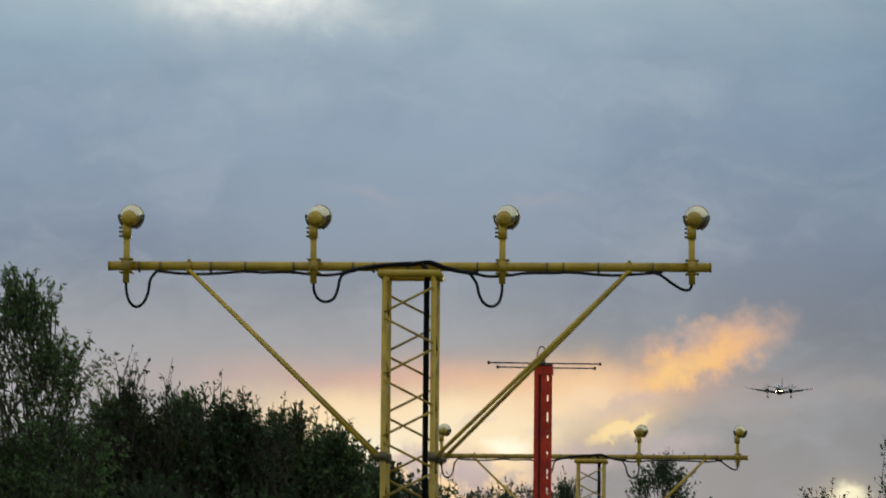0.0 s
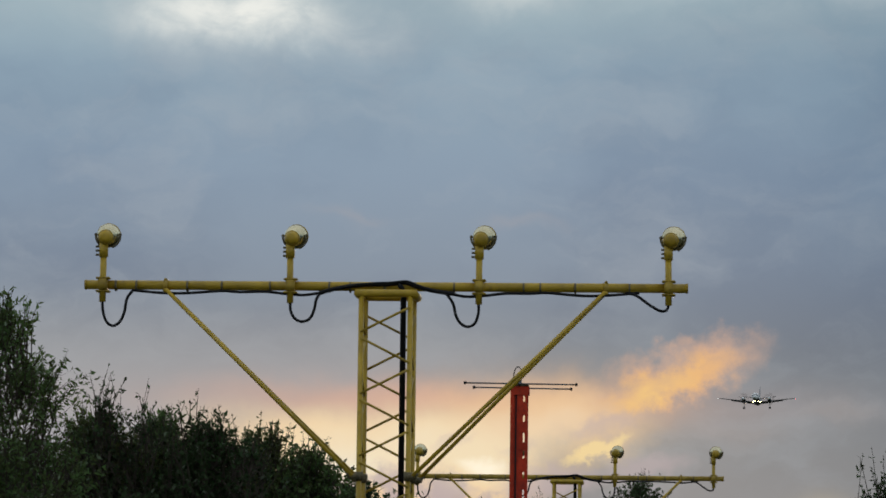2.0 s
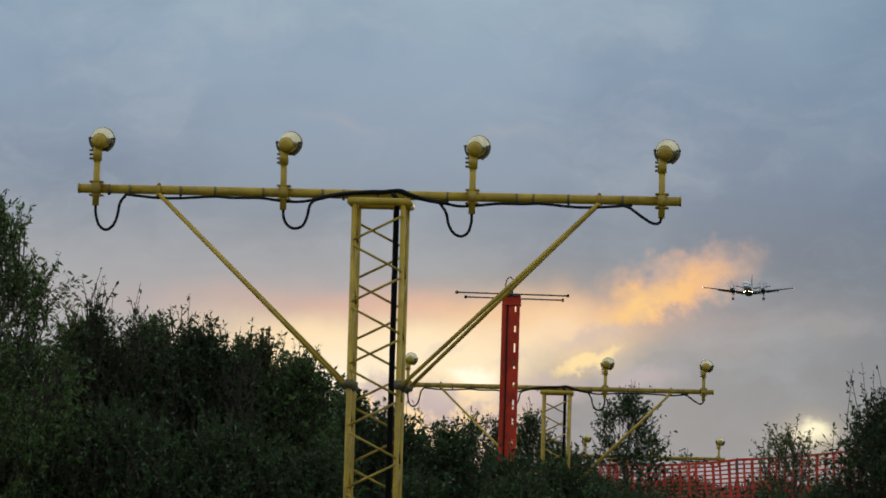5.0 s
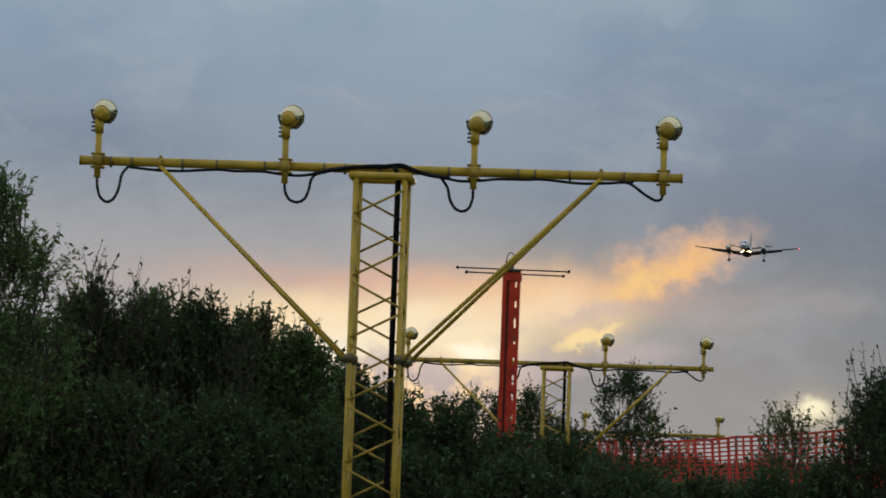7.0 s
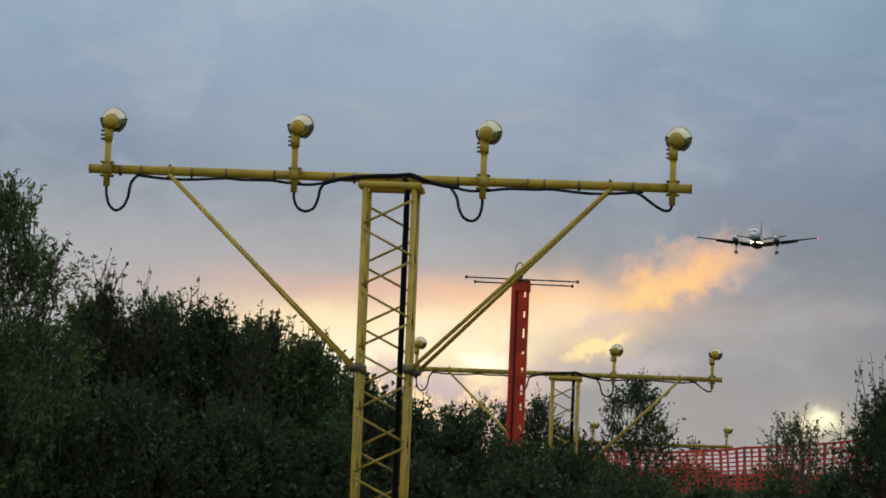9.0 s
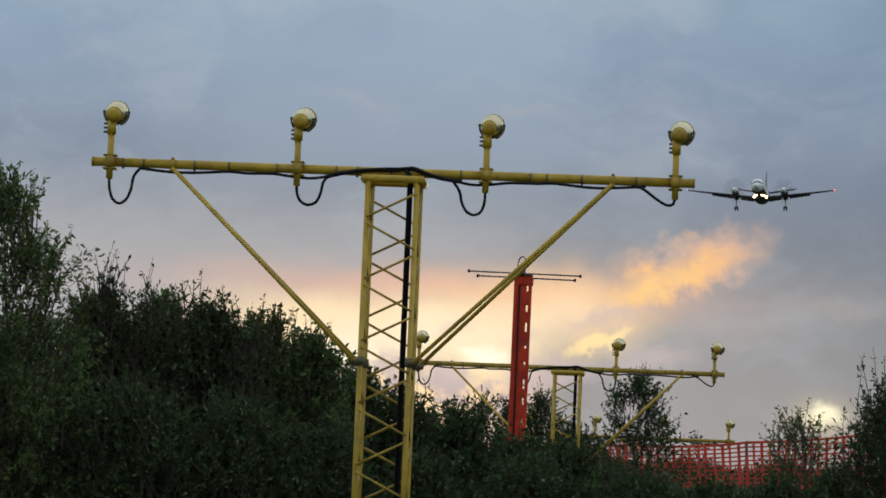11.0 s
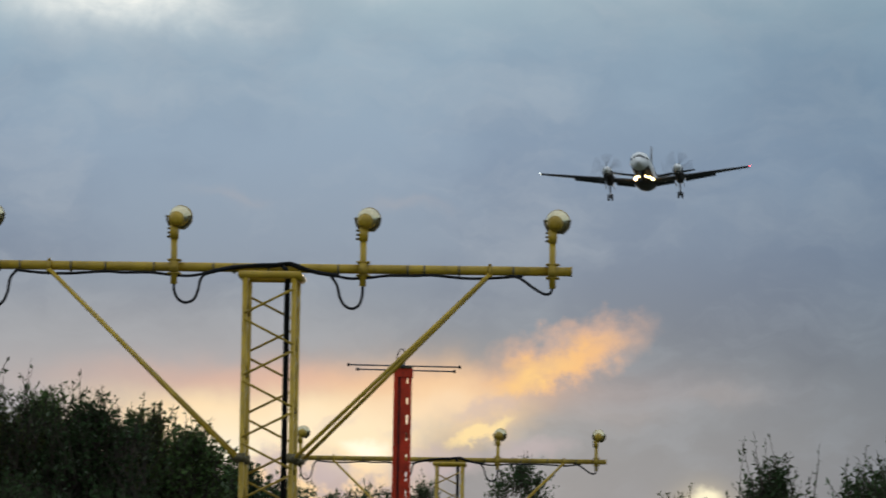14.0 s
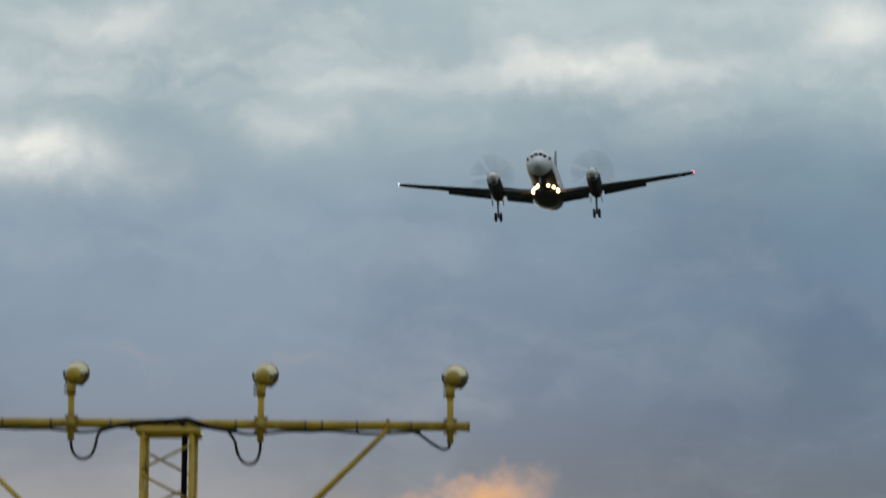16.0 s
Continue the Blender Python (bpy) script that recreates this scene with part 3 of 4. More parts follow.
def twig_mesh(name, starts, mids, ends, r, mat, parent):
    """Three-sided tapering twigs."""
    n = len(starts)
    ring = np.array([(math.cos(a), math.sin(a), 0.3 * math.cos(2 * a)) for a in (0, 2.094, 4.189)])
    v = np.empty((n, 9, 3))
    for i, (p, f) in enumerate(((starts, 1.0), (mids, 0.7), (ends, 0.25))):
        v[:, i * 3:i * 3 + 3] = p[:, None, :] + ring[None] * r * f
    faces = []
    for i in range(n):
        o = i * 9
        for a in (0, 3):
            for j in range(3):
                k = (j + 1) % 3
                faces.append((o + a + j, o + a + k, o + a + 3 + k, o + a + 3 + j))
    return raw(name, v.reshape(-1, 3), faces, mat, parent)


def shrub(name, x, y, top, rx, ry, twigs, leaf, mat, label, category="bush", shoots=6, per=12, base=None, seed=0, shape=2.2, stems=5, shoot_len=0.45,
          airy=0.0, group=""):
    """A shrub or small tree: stems that fork from the foot, twigs through its crown, leaves along each twig, and free shoots on its top."""
    rng = np.random.default_rng(seed)
    g = ground_z(x, y) - 0.05
    e = new(name)
    e.location = (x, y, g)
    h = top - g
    low = (0.12 if base is None else base) * h
    # crown points: filled dome, denser towards its skin
    u = rng.uniform(0, 1, twigs)
    f = rng.uniform(0, 1, twigs) ** (1.05 if airy < 0.5 else 0.85)
    rad = (1 - f ** shape) ** 0.5
    a = rng.uniform(0, 2 * math.pi, twigs)
    q = (u ** (0.42 - 0.2 * airy)) * rad * rng.uniform(0.82, 1.12, twigs)
    lump = np.array([noise.noise((px * 2.2 + seed, pz * 2.0, seed)) for px, pz in zip(np.cos(a) * q * rx, f * h)])
    q *= 1 + 0.35 * lump
    hf = f * (1 + 0.10 * lump)
    start = np.stack([np.cos(a) * q * rx, np.sin(a) * q * ry, low + hf * (h - low) * 0.93], 1)
    out = np.stack([np.cos(a) * q * 0.9, np.sin(a) * q * 0.9, 0.55 + 0.6 * f], 1) + rng.normal(0, 0.45, (twigs, 3))
    out /= np.linalg.norm(out, axis=1, keepdims=True)
    ln = rng.uniform(0.16, 0.42, (twigs, 1)) * (0.7 + 0.3 * min(1.5, rx))
    if shoots:
        fa = rng.uniform(0, 2 * math.pi, shoots)
        fq = rng.uniform(0, 0.85, shoots) ** 0.7
        s2 = np.stack([np.cos(fa) * fq * rx, np.sin(fa) * fq * ry, low + (h - low) * 0.9 * (1 - fq ** 2.4) ** 0.5], 1)
        o2 = np.stack([np.cos(fa) * fq * 0.25, np.sin(fa) * fq * 0.25, np.ones(shoots)], 1) + rng.normal(0, 0.13, (shoots, 3))
        start, out = np.concatenate([start, s2]), np.concatenate([out, o2])
        ln = np.concatenate([ln, shoot_len * rng.uniform(0.5, 1.25, (shoots, 1))])
    n = len(start)
    bend = rng.normal(0, 0.12, (n, 3)) * ln
    mid, end = start + out * ln * 0.5 + bend, start + out * ln + bend * 0.5 - np.array([0, 0, 0.06]) * ln * airy
    twig_mesh("twig_growth", start - out * 0.12, mid, end, 0.0065, BARK, e)
    def along_twigs(rows, count, size):
        st, en, be, ou = start[rows], end[rows], bend[rows], out[rows]
        t = rng.uniform(0.08, 1.0, (len(rows), count))
        base_p = st[:, None] + (en - st)[:, None] * t[..., None] + (be * 0.8)[:, None] * (np.sin(t * 3.14))[..., None]
        d = ou[:, None] * 0.6 + rng.normal(0, 0.75, (len(rows), count, 3)) + np.array([0, 0, -0.35 * airy])
        return leaves(base_p.reshape(-1, 3), d.reshape(-1, 3), size * rng.uniform(0.75, 1.25, (len(rows) * count, 1)), rng)

    blades = [along_twigs(np.arange(n - shoots), per, leaf)]
    if shoots:
        blades.append(along_twigs(np.arange(n - shoots, n), int(per * 1.7), leaf * 0.78))
    leaf_mesh("foliage", np.concatenate(blades), mat, e)
    # main stems
    r0 = 0.018 + 0.008 * h
    for i in range(stems):
        aa = 2 * math.pi * (i + rng.uniform(0, 0.7)) / stems
        sp = rng.uniform(0.2, 0.55) if stems > 1 else 0.06
        pts = [(0.05 * math.cos(aa), 0.05 * math.sin(aa), 0.0)]
        for s in (0.25, 0.45, 0.65, 0.8 if stems > 1 else 0.95):
            pts.append((sp * rx * math.cos(aa) * s + rng.normal(0, 0.03), sp * ry * math.sin(aa) * s + rng.normal(0, 0.03), h * s * rng.uniform(0.96, 1.0)))
        line = spline(pts, 3)
        tubes("stem" if stems > 1 else "trunk", [(line, list(np.linspace(r0, 0.006, 13)))], BARK, e, "", 7)
        for s in range(5):
            p0 = line[3 + s * 2]
            ab, reach = rng.uniform(0, 6.28), (0.55 if s < 3 else 0.3)
            p1 = p0 + Vector((math.cos(ab) * rx * reach * 0.5, math.sin(ab) * ry * reach * 0.5, 0.04 * h))
            p2 = p0 + Vector((math.cos(ab) * rx * reach, math.sin(ab) * ry * reach, 0.06 * h))
            tubes("limb", [([p0, p1, p2], [r0 * 0.35, r0 * 0.22, 0.004])], BARK, e, "", 5)
    return tagged(e, label, category, group)


HEDGE = "overgrown dark green hedge shrub with upright leafy shoots"
# x, y, top, half width, twigs, shoots
hedge = [
    (-6.35, 38.6, 3.55, 0.80, 1900, 4), (-5.62, 37.8, 3.78, 0.60, 1900, 14), (-5.14, 38.2, 3.80, 0.52, 1700, 14), (-4.64, 37.6, 3.72, 0.50, 1600, 12),
    (-4.22, 38.3, 3.68, 0.46, 1500, 10), (-3.84, 38.0, 3.54, 0.44, 1400, 9), (-3.50, 38.6, 3.24, 0.40, 1300, 7), (-3.05, 38.9, 3.08, 0.46, 1500, 2),
    (-5.9, 36.2, 2.75, 0.8, 1900, 0), (-5.0, 36.0, 2.85, 0.75, 1900, 0), (-4.2, 36.3, 2.8, 0.7, 1800, 0), (-3.5, 36.4, 2.6, 0.6, 1600, 0),
    (-5.85, 39.4, 3.62, 0.6, 1700, 4), (-5.38, 39.2, 3.68, 0.55, 1600, 6), (-4.88, 39.2, 3.68, 0.55, 1600, 6), (-4.42, 39.3, 3.6, 0.5, 1600, 5), (-4.02, 39.2, 3.48, 0.45, 1500, 5), (-3.65, 39.4, 3.3, 0.45, 1400, 3),
    (-2.6, 39.2, 2.86, 0.46, 1600, 1), (-2.12, 39.5, 2.70, 0.46, 1600, 0), (-1.7, 39.3, 2.68, 0.42, 1500, 1), (-1.3, 39.5, 2.5, 0.40, 1400, 0), (-0.86, 39.4, 2.37, 0.42, 1300, 0),
    (-2.7, 36.8, 2.45, 0.6, 1400, 0), (-1.9, 37.0, 2.42, 0.6, 1400, 0), (-1.1, 37.2, 2.36, 0.6, 1300, 0), (-0.4, 38.6, 2.35, 0.5, 1200, 0), (0.15, 39.0, 2.4, 0.5, 1200, 0), (0.66, 38.6, 2.55, 0.42, 1200, 0),
]
# taller shrubs alternate with brighter leaf colours that imitate light on the hedge top
for i, (x, y, top, r, n, sh) in enumerate(hedge):
    shrub("hedge_shrub", x, y, top, r, r * 0.8, int(n * 1.2), 0.046, (LEAF, LEAF_WARM, LEAF_BIRCH)[i % 3 if top > 3.2 else 0], HEDGE, shoots=int(sh * 2.4) + (6 if sh else 2), per=14,
          shoot_len=0.42 if sh > 2 else 0.2, seed=100 + i, shape=2.6, stems=4, base=0.2, group="hedge shrubs")
for i, (x, top, n) in enumerate(((-5.5, 3.98, 17), (-5.2, 3.84, 10), (-4.84, 3.8, 9), (-4.3, 3.66, 9))):
    shrub("willow_shrub", x, 37.5, top, 0.3, 0.3, 300, 0.044, LEAF, "slender shrub with tall leafy wands above the hedge", shoots=n, per=9, seed=77 + 5 * i, shape=2.0, stems=3, base=0.3,
          shoot_len=0.46, group="willow shrubs")
shrub("birch_tree", -6.16, 36.0, 4.7, 0.82, 0.9, 1300, 0.048, LEAF_BIRCH, "young birch tree with loose drooping leafy twigs", "tree", shoots=16, per=13, seed=7, shape=2.1, stems=2, base=0.3, shoot_len=0.32, airy=1.0)
shrub("willow_shrub", -6.2, 35.6, 3.36, 0.66, 0.6, 2000, 0.046, LEAF_BIRCH, "fresh green leafy shrub at the foot of the birch", shoots=10, per=14, seed=78, shape=2.4, stems=4, base=0.1, shoot_len=0.4)
shrub("broadleaf_tree", 2.64, 37.0, 4.0, 1.02, 0.9, 3300, 0.046, LEAF, "dense dark green small broadleaf tree", "tree", shoots=22, per=13, seed=21, shape=1.8, stems=2, base=0.15, airy=0.4)
shrub("bramble_bush", 1.08, 38.0, 3.2, 0.58, 0.55, 2000, 0.046, LEAF, "dark bush with long upright leafy shoots", shoots=26, per=12, seed=22, shape=2.6, stems=4, base=0.1, shoot_len=0.62, airy=0.4)
shrub("bramble_bush", 1.8, 37.6, 3.2, 0.6, 0.6, 2000, 0.046, LEAF, "dark bush with long upright leafy shoots", shoots=12, per=12, seed=23, shape=2.6, stems=4, base=0.1, shoot_len=0.55, airy=0.4)
shrub("hawthorn_bush", 0.5, 58.0, 3.62, 0.5, 0.45, 150, 0.046, LEAF_WARM, "sparse open bush with spreading leafy branches", shoots=7, per=12, seed=24, shape=1.6, stems=3, base=0.45, shoot_len=0.32, airy=0.8)
shrub("young_tree", -1.85, 68.0, 4.6, 0.72, 0.55, 560, 0.058, LEAF, "small conical young tree with a thin leading shoot", "tree", shoots=4, per=11, seed=25, shape=1.35, stems=1, base=0.05, shoot_len=0.4)
for i, (x, top, r, n) in enumerate(((-4.8, 4.1, 0.34, 100), (-4.3, 4.2, 0.38, 200), (-3.9, 4.14, 0.4, 300), (-3.4, 4.32, 0.42, 400), (-3.0, 3.86, 0.32, 200), (-2.66, 3.7, 0.3, 180))):
    shrub("far_bush", x, 68.5 + 0.4 * i, top, r, 0.4, n, 0.056, LEAF, "loose dark bush beside the farther light mast", shoots=9, per=11, seed=40 + i, shape=1.8, stems=4, base=0.1, group="far bushes")

shrub("sapling", -1.33, 94.0, 4.5, 0.22, 0.2, 26, 0.07, LEAF, "tiny thin sapling beyond the net fence", "tree", shoots=3, per=8, seed=61, stems=1, base=0.3, shoot_len=0.3)


def grass():
    rng = np.random.default_rng(3)
    n = 70000
    x, y = rng.uniform(-7, 6, n), 41 + 50 * rng.uniform(0, 1, n) ** 0.7
    z = np.array([ground_z(a, b) for a, b in zip(x, y)])
    clump = np.array([noise.noise((a * 1.1, b * 0.5, 5.0)) for a, b in zip(x, y)])
    d = np.stack([rng.normal(0, 0.25, n), rng.normal(0, 0.25, n), np.ones(n)], 1)
    v = leaves(np.stack([x, y, z - 0.03], 1), d, 0.2, rng).reshape(n, 4, 3)
    axis = (v[:, 0] + v[:, 2]) / 2
    for i in (1, 3):
        v[:, i] = axis + (v[:, i] - axis) * 0.22
    v = v[:, :1] + (v - v[:, :1]) * (1.0 + 0.9 * np.clip(clump, -0.6, 1))[:, None, None]
    leaf_mesh("tall_grass", v.reshape(-1, 3), GRASS, None)
    tagged(bpy.data.objects["tall_grass"], "tall dull green and brown grass on the bank", "grass", kind="stuff")


grass()


# ---- aeroplane ----
FUSELAGE = [(0.0, 0.06, -0.36), (0.1, 0.22, -0.35), (0.32, 0.39, -0.33), (0.7, 0.57, -0.29), (1.0, 0.69, -0.25), (1.5, 0.93, -0.13), (1.9, 1.05, -0.06), (2.8, 1.13, -0.01),
            (4.2, 1.155, 0.0), (8.0, 1.155, 0.0), (12.0, 1.155, 0.0), (17.5, 1.155, 0.0), (20.0, 1.03, 0.1), (22.5, 0.78, 0.3), (24.5, 0.5, 0.52), (26.0, 0.28, 0.7), (26.8, 0.1, 0.8)]
NOSE_Y, AXIS_Z = -10.4, 0.95


def hull(s):
    for (a, ra, za), (b, rb, zb) in zip(FUSELAGE, FUSELAGE[1:]):
        if s <= b:
            t = (s - a) / (b - a)
            return ra + (rb - ra) * t, za + (zb - za) * t
    return FUSELAGE[-1][1:]


def hull_point(s, ang, off=0.0):
    """ang: degrees from straight up, positive to +x."""
    r, zc = hull(s)
    a = radians(ang)
    return Vector(((r + off) * math.sin(a), NOSE_Y + s, AXIS_Z + zc + (r + off) * math.cos(a)))


def airfoil(chord, thick, n=9):
    xs = [0.5 * (1 - math.cos(math.pi * i / n)) for i in range(n + 1)]
    half = [5 * thick * (0.2969 * math.sqrt(q) - 0.126 * q - 0.3516 * q * q + 0.2843 * q ** 3 - 0.1015 * q ** 4) for q in xs]
    up = [(q * chord, t * chord * 1.15) for q, t in zip(xs, half)]
    lo = [(q * chord, -t * chord * 0.85) for q, t in zip(xs, half)]
    return up + lo[-2:0:-1]


def wing_part(name, stations, mat, parent, label="", vertical=False):
    """stations: (span position, leading edge y, height, chord, thickness)."""
    bm = bmesh.new()
    rings = []
    for p, y, z, c, t in stations:
        rings.append([(z + v, y + u, p) if vertical else (p, y + u, z + v) for u, v in airfoil(c, t)])
    loft(bm, rings)
    bmesh.ops.recalc_face_normals(bm, faces=bm.faces)
    return part(name, bm, mat, parent, label)


def ring(y, z, rx, rz, x=0.0, n=24):
    return [(x + rx * math.sin(2 * math.pi * j / n), y, z + rz * math.cos(2 * math.pi * j / n)) for j in range(n)]


def aeroplane():
    e = new("aeroplane")
    bm = bmesh.new()
    loft(bm, [ring(NOSE_Y + s, AXIS_Z + z, r, r, n=36) for s, r, z in FUSELAGE])
    bmesh.ops.recalc_face_normals(bm, faces=bm.faces)
    body = part("fuselage", bm, WHITE, e, "white rounded fuselage")
    # shade under the belly, painted as a dark shell just proud of the hull
    bm = bmesh.new()
    grid = [[bm.verts.new(hull_point(s, a, 0.012)) for a in np.linspace(118, 242, 15)] for s in np.linspace(2.2, 24.0, 40)]
    for a, b in zip(grid, grid[1:]):
        for j in range(14):
            bm.faces.new((a[j], a[j + 1], b[j + 1], b[j]))
    bmesh.ops.solidify(bm, geom=bm.faces[:], thickness=0.008)
    part("belly_shade", bm, UNDERSIDE_SHADE, body, "belly with its shade painted dark")
    for a0, a1, s0, s1 in ((3, 31, 0.68, 1.2), (-31, -3, 0.68, 1.2), (36, 56, 0.76, 1.26), (-56, -36, 0.76, 1.26), (66, 80, 1.3, 1.8), (-80, -66, 1.3, 1.8)):
        bm = bmesh.new()
        g = [[bm.verts.new(hull_point(s0 + (s1 - s0) * i / 3 + 0.0, a0 + (a1 - a0) * j / 4, 0.014)) for j in range(5)] for i in range(4)]
        for p, q in zip(g, g[1:]):
            for j in range(4):
                bm.faces.new((p[j], p[j + 1], q[j + 1], q[j]))
        bmesh.ops.solidify(bm, geom=bm.faces[:], thickness=0.012)
        part("windscreen_pane", bm, PANE, body, "dark cockpit window pane")
    for side in (-1, 1):
        for i in range(16):
            c = hull_point(5.4 + i * 0.81, side * 74, 0.01)
            bm = bmesh.new()
            box(bm, c.x, c.y, c.z, 0.02, 0.26, 0.36, 0.008)
            part("cabin_window", bm, PANE, body)
    # wing body fairing, with the shade under it in its colour
    bm = bmesh.new()
    loft(bm, [ring(y, z, rx, rz) for y, z, rx, rz in ((-1.6, 0.1, 0.3, 0.1), (-0.9, 0.02, 0.85, 0.4), (0.2, -0.05, 1.18, 0.7), (2.4, -0.12, 1.22, 0.84), (4.2, -0.08, 1.1, 0.76), (5.8, 0.1, 0.7, 0.3), (6.4, 0.15, 0.25, 0.1))])
    bmesh.ops.recalc_face_normals(bm, faces=bm.faces)
    part("belly_fairing", bm, UNDERSIDE_SHADE, e, "rounded wing fairing under the belly, shade painted in")

    def wz(x):
        return -0.12 + 0.115 * (abs(x) - 1.0)

    for s in (-1, 1):
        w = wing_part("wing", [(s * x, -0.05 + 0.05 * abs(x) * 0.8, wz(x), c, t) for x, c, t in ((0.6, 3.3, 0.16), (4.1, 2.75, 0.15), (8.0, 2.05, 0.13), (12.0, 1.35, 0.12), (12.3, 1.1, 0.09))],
                      WING_SHADED_GREY, e, "slender grey wing with slight dihedral, shade painted in")
        bm = bmesh.new()
        rings = []
        for x, c in ((1.2, 3.28), (4.1, 2.75), (8.0, 2.05), (12.1, 1.3)):
            pts = airfoil(c * 0.09, 0.75, 5)
            rings.append([(s * x, -0.075 + 0.04 * x + u, wz(x) + v * 1.1) for u, v in pts])
        loft(bm, rings)
        bmesh.ops.recalc_face_normals(bm, faces=bm.faces)
        part("deicing_boot", bm, BOOT, w)
        for x0, x1, c0, c1 in ((1.25, 3.45, 0.95, 0.85), (4.75, 8.3, 0.8, 0.6)):
            bm = bmesh.new()
            rings = []
            for x, c in ((x0, c0), (x1, c1)):
                te = -0.05 + 0.04 * x + np.interp(x, [0.6, 4.1, 8, 12], [3.3, 2.75, 2.05, 1.35])
                m = pose(s * x, te - c * 0.85, wz(x) - 0.05, -20)
                rings.append([m @ Vector((0, u, v)) for u, v in airfoil(c, 0.15)])
            loft(bm, rings)
            bmesh.ops.recalc_face_normals(bm, faces=bm.faces)
            part("flap", bm, WING_SHADED_GREY, w)
        bm = bmesh.new()
        bmesh.ops.create_uvsphere(bm, u_segments=12, v_segments=8, radius=0.085 if s > 0 else 0.07, matrix=Matrix.Translation((s * 12.33, 0.6, wz(12.3) + 0.02)))
        part("navigation_light", bm, NAV_RED if s > 0 else NAV_WHITE, w, "red wingtip light" if s > 0 else "white wingtip light")
        # engine
        nx = s * 4.12
        bm = bmesh.new()
        prof = ((-4.0, 0.62, 0.40, 0.44), (-3.9, 0.58, 0.48, 0.56), (-3.4, 0.53, 0.54, 0.66), (-2.2, 0.46, 0.57, 0.72), (0.0, 0.36, 0.56, 0.72), (1.8, 0.22, 0.52, 0.62), (3.2, 0.2, 0.38, 0.4), (4.0, 0.24, 0.16, 0.14))
        loft(bm, [ring(y, z, rx, rz, nx) for y, z, rx, rz in prof])
        bmesh.ops.recalc_face_normals(bm, faces=bm.faces)
        nac = part("nacelle", bm, WHITE, e, "white engine nacelle")
        # shade on the lower cowling, painted as a thin dark shell
        bm = bmesh.new()
        g = []
        for y, z, rx, rz in prof[1:6]:
            g.append([bm.verts.new((nx + (rx + 0.012) * math.sin(a), y, z + (rz + 0.012) * math.cos(a))) for a in np.linspace(radians(85), radians(275), 15)])
        for p, q in zip(g, g[1:]):
            for j in range(14):
                bm.faces.new((p[j], p[j + 1], q[j + 1], q[j]))
        bmesh.ops.solidify(bm, geom=bm.faces[:], thickness=0.008)
        part("cowl_shade", bm, UNDERSIDE_SHADE, nac, "lower cowling with its shade painted dark")
        bm = bmesh.new()
        loft(bm, [ring(y, 0.2, rx, rz, nx) for y, rx, rz in ((-4.03, 0.2, 0.1), (-3.98, 0.26, 0.14), (-3.9, 0.26, 0.14))])
        part("air_intake", bm, BOOT, nac, "black chin intake")
        # landing gear
        gear = tubes("main_gear", [([(nx, 1.3, 0.1), (nx, 1.25, -1.1), (nx, 1.25, -1.85)], [0.11, 0.09, 0.07])], STRUT, e, "extended steel landing gear leg")
        tubes("side_brace", [([(nx, 2.3, 0.0), (nx, 1.3, -1.2)], 0.05)], STRUT, gear)
        tubes("axle", [([(nx - 0.34, 1.25, -1.85), (nx + 0.34, 1.25, -1.85)], 0.06)], STRUT, gear)
        for d in (-0.21, 0.21):
            bm = bmesh.new()
            rr = ((-0.11, 0.2), (-0.11, 0.33), (-0.075, 0.385), (0.075, 0.385), (0.11, 0.33), (0.11, 0.2))
            loft(bm, [[(nx + d + u, 1.25 + r * math.sin(a), -1.85 + r * math.cos(a)) for a in (2 * math.pi * j / 24 for j in range(24))] for u, r in rr])
            bmesh.ops.recalc_face_normals(bm, faces=bm.faces)
            part("wheel", bm, TYRE, gear, "black tyre")
        for d in (-0.46, 0.46):
            bm = bmesh.new()
            box(bm, nx + d, 1.2, -0.6, 0.03, 1.5, 0.5, 0.01)
            part("gear_door", bm, WHITE, gear)
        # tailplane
        wing_part("tailplane", [(s * x, 14.0 + 0.2 * x, 2.35 + 0.17 * x, c, 0.1) for x, c in ((0.2, 2.2), (3.0, 1.65), (5.2, 1.2))], WING_SHADED_GREY, e, "small grey tailplane, shade painted in")
        # wing root landing lights
        for lx, lz, ly, lr in ((1.0, -0.06, -0.36, 0.16), (0.75, -0.02, -1.8, 0.115), (0.42, -0.18, -3.6, 0.115)):
            bm = bmesh.new()
            bmesh.ops.create_uvsphere(bm, u_segments=14, v_segments=8, radius=lr, matrix=Matrix.Translation((s * lx, ly, lz)))
            part("landing_light", bm, BEAM, e, "glowing warm landing light")
    wing_part("fin", [(z, y, 0, c, 0.1) for z, y, c in ((1.8, 10.4, 5.6), (2.4, 12.2, 3.7), (4.4, 14.0, 2.5), (6.3, 15.6, 1.6))], FIN_GREY, e, "pale grey upright tail fin", vertical=True)
    # nose gear
    ng = tubes("nose_gear", [([(0, -8.0, 0.0), (0, -8.1, -1.35)], [0.08, 0.055])], STRUT, e, "slim nose gear leg")
    for d in (-0.15, 0.15):
        bm = bmesh.new()
        rr = ((-0.07, 0.12), (-0.07, 0.22), (-0.05, 0.26), (0.05, 0.26), (0.07, 0.22), (0.07, 0.12))
        loft(bm, [[(d + u, -8.1 + r * math.sin(a), -1.35 + r * math.cos(a)) for a in (2 * math.pi * j / 20 for j in range(20))] for u, r in rr])
        bmesh.ops.recalc_face_normals(bm, faces=bm.faces)
        part("wheel", bm, TYRE, ng, "black tyre")
    props = []
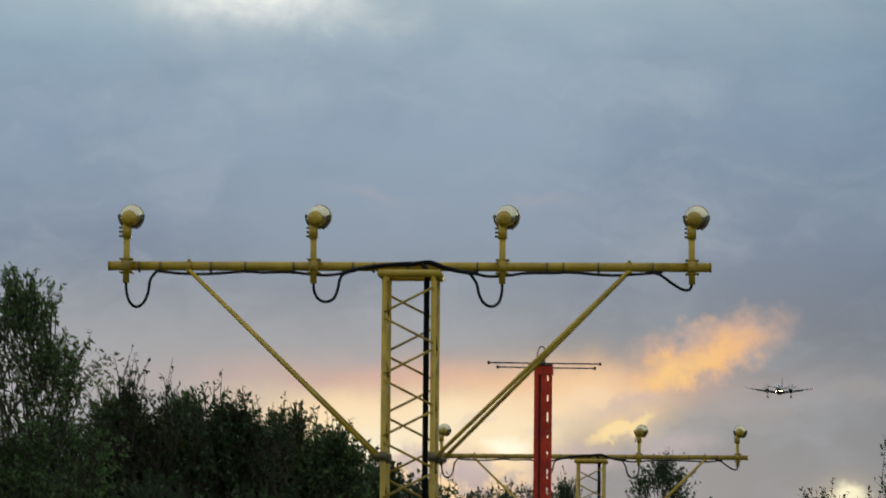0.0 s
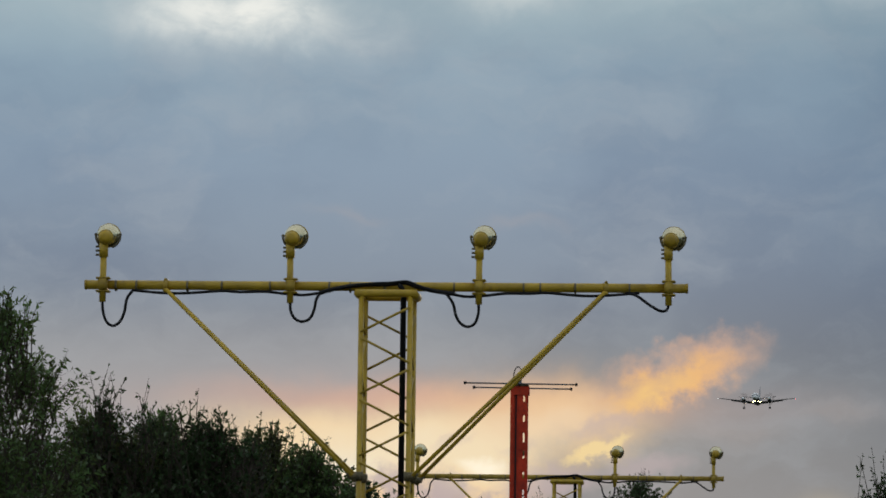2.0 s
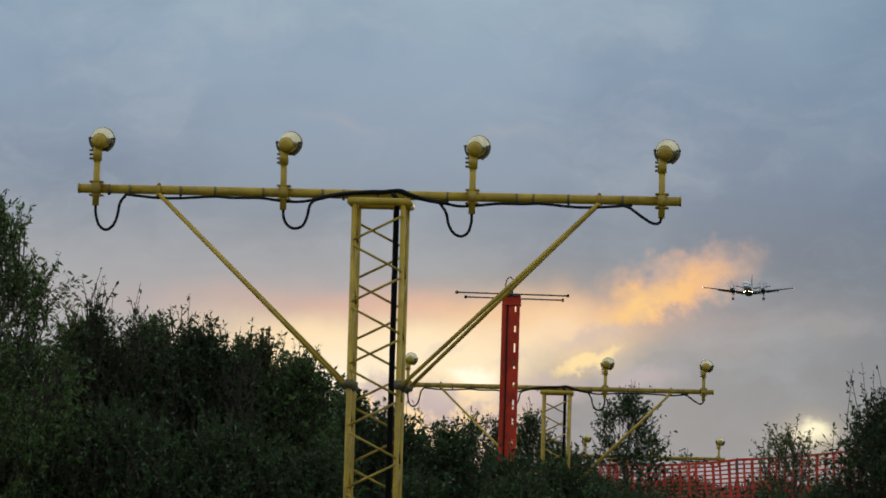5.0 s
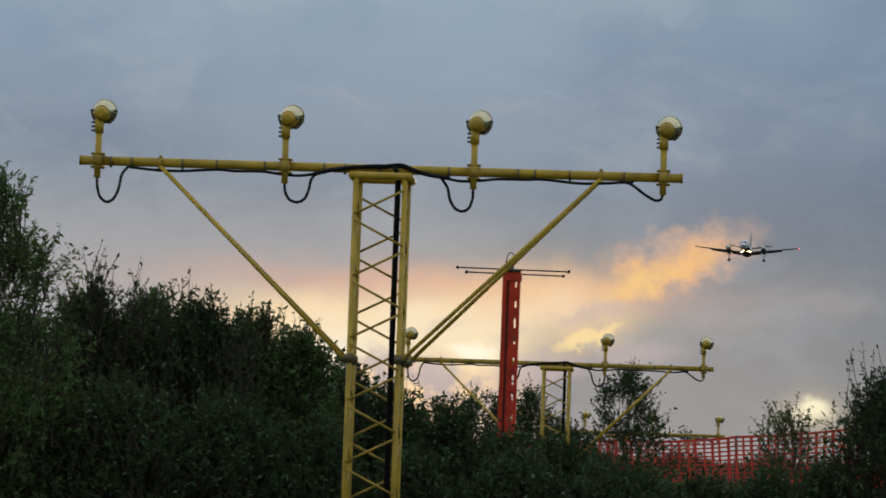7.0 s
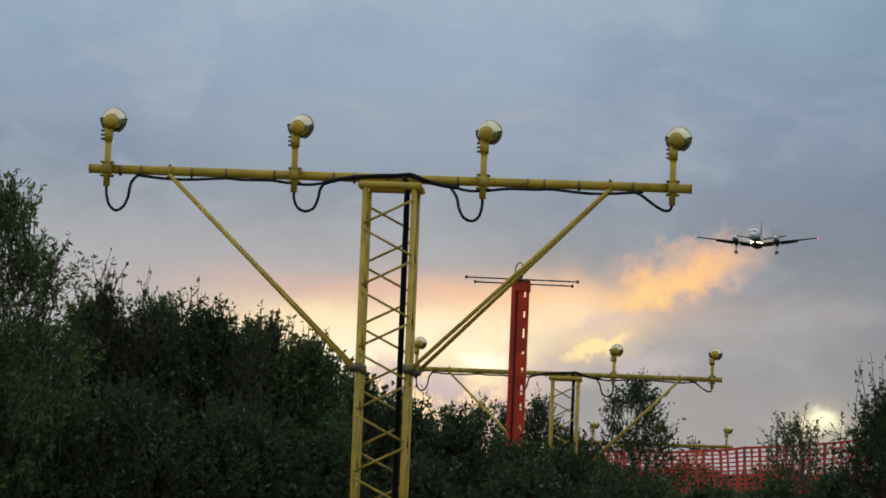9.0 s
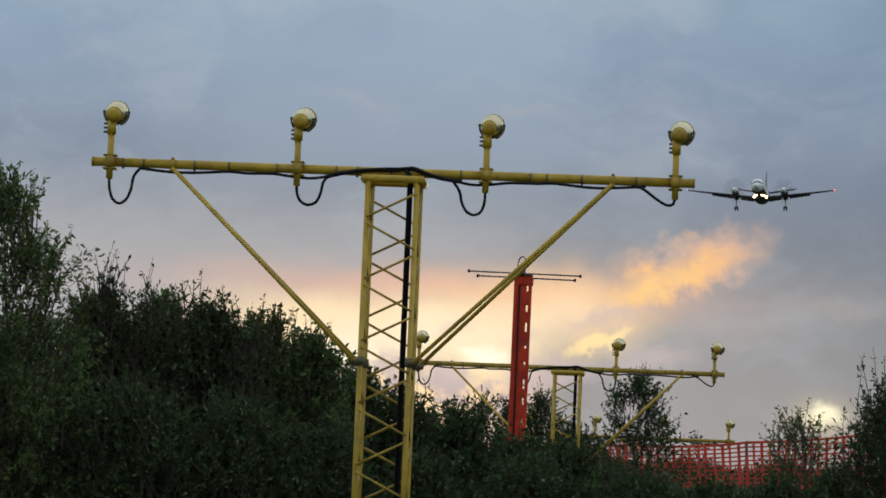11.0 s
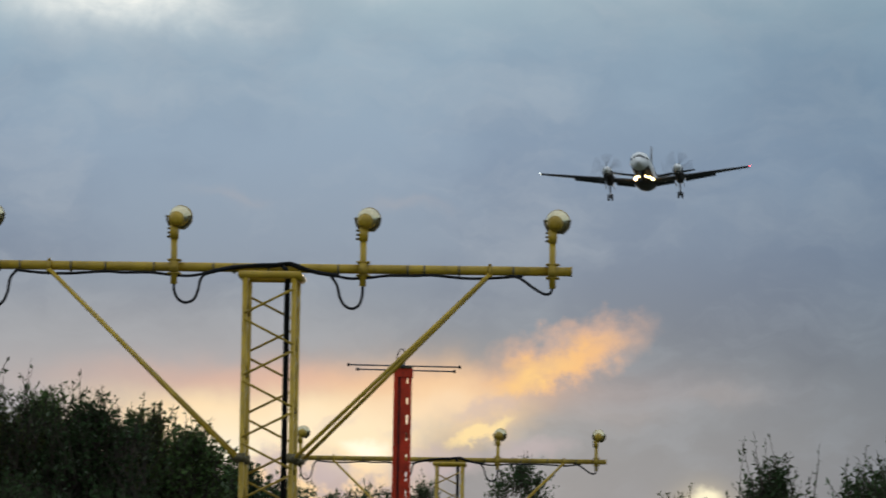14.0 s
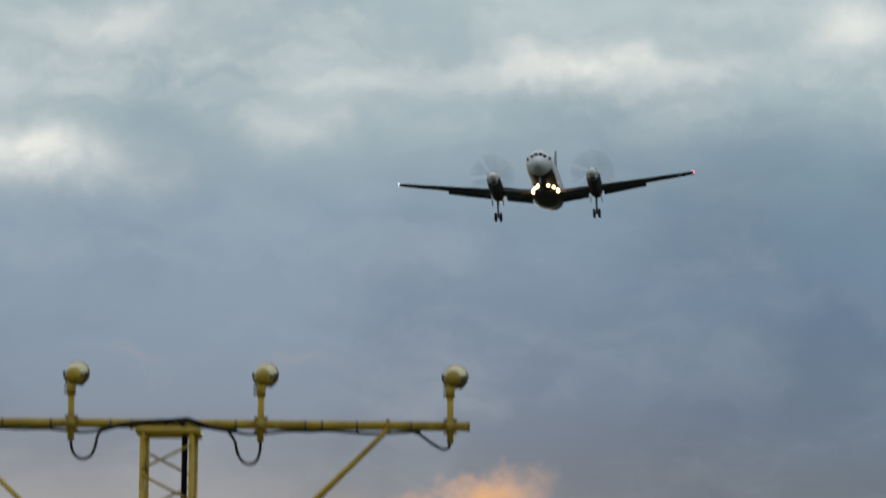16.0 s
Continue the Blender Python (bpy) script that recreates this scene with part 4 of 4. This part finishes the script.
    for s in (-1, 1):
        bm = bmesh.new()
        loft(bm, [ring(y, 0, r, r) for y, r in ((-0.55, 0.03), (-0.48, 0.14), (-0.3, 0.27), (-0.05, 0.36), (0.12, 0.38))])
        bmesh.ops.recalc_face_normals(bm, faces=bm.faces)
        pr = part("propeller", bm, WHITE, e, "turning six-bladed propeller")
        for i in range(6):
            bm = bmesh.new()
            rings = []
            for r, c, tw in ((0.3, 0.12, 62), (0.7, 0.17, 48), (1.2, 0.2, 34), (1.6, 0.19, 26), (1.86, 0.12, 22)):
                m = pose(0, 0, 0, 0, 60 * i, 0) @ pose(0, 0, r, 0, 0, tw)
                rings.append([m @ Vector((c * q, th, 0)) for q, th in ((-0.5, 0), (0, 0.025), (0.5, 0), (0, -0.025))])
            loft(bm, rings)
            bmesh.ops.recalc_face_normals(bm, faces=bm.faces)
            part("blade", bm, BLADE, pr)
        pr.location = (s * 4.12, -4.05, 0.68)
        props.append((pr, s))
    tagged(e, "white and grey twin-propeller airliner with landing gear down", "aeroplane")
    return e, props


PLANE, PROPS = aeroplane()


def motions():
    # seconds, place of the wing root, bank
    way = [
        (0, -3.2, 1609.2, 98.2), (1, -3.4, 1532.0, 95.5), (2, -2.45, 1454.7, 92.5), (3, -1.75, 1377.4, 90.0), (4, -1.8, 1300.2, 87.4), (5, -2.2, 1222.9, 84.5),
        (6.5, -2.65, 1107.1, 79.9), (7.5, -2.6, 1029.8, 76.2), (8.5, -2.32, 952.6, 72.55), (9.5, -2.05, 875.3, 69.75), (10, -1.86, 836.7, 68.5), (11.2, -1.85, 744.0, 65.8),
        (12.5, -1.72, 643.6, 62.9), (13, -1.37, 604.9, 61.55), (13.5, -1.0, 566.3, 60.1), (14, -0.66, 527.7, 58.78), (14.5, -0.46, 489.1, 57.45), (15, -0.34, 450.4, 56.2),
        (15.5, -0.32, 411.8, 55.0), (16, -0.22, 373.2, 54.0),
    ]
    bank = [(0, 0.7), (2, -0.3), (3.5, -1.2), (6.5, -0.1), (8.5, -1.0), (10, -1.7), (12.5, -1.9), (14.5, -2.6), (16, -2.4)]
    rows = []
    for t, x, y, z in way:
        b = np.interp(t, [q[0] for q in bank], [q[1] for q in bank])
        rows.append((t, pose(x, y, z, -2.0, b, -3.6)))
    walk(PLANE, rows)
    for pr, s in PROPS:
        rows = [(i / FPS, pose(s * 4.12, -4.05, 0.68, 0, 86.0 * i + (25 if s > 0 else 0), 0)) for i in range(int(16 * FPS) + 1)]
        walk(pr, rows)


motions()
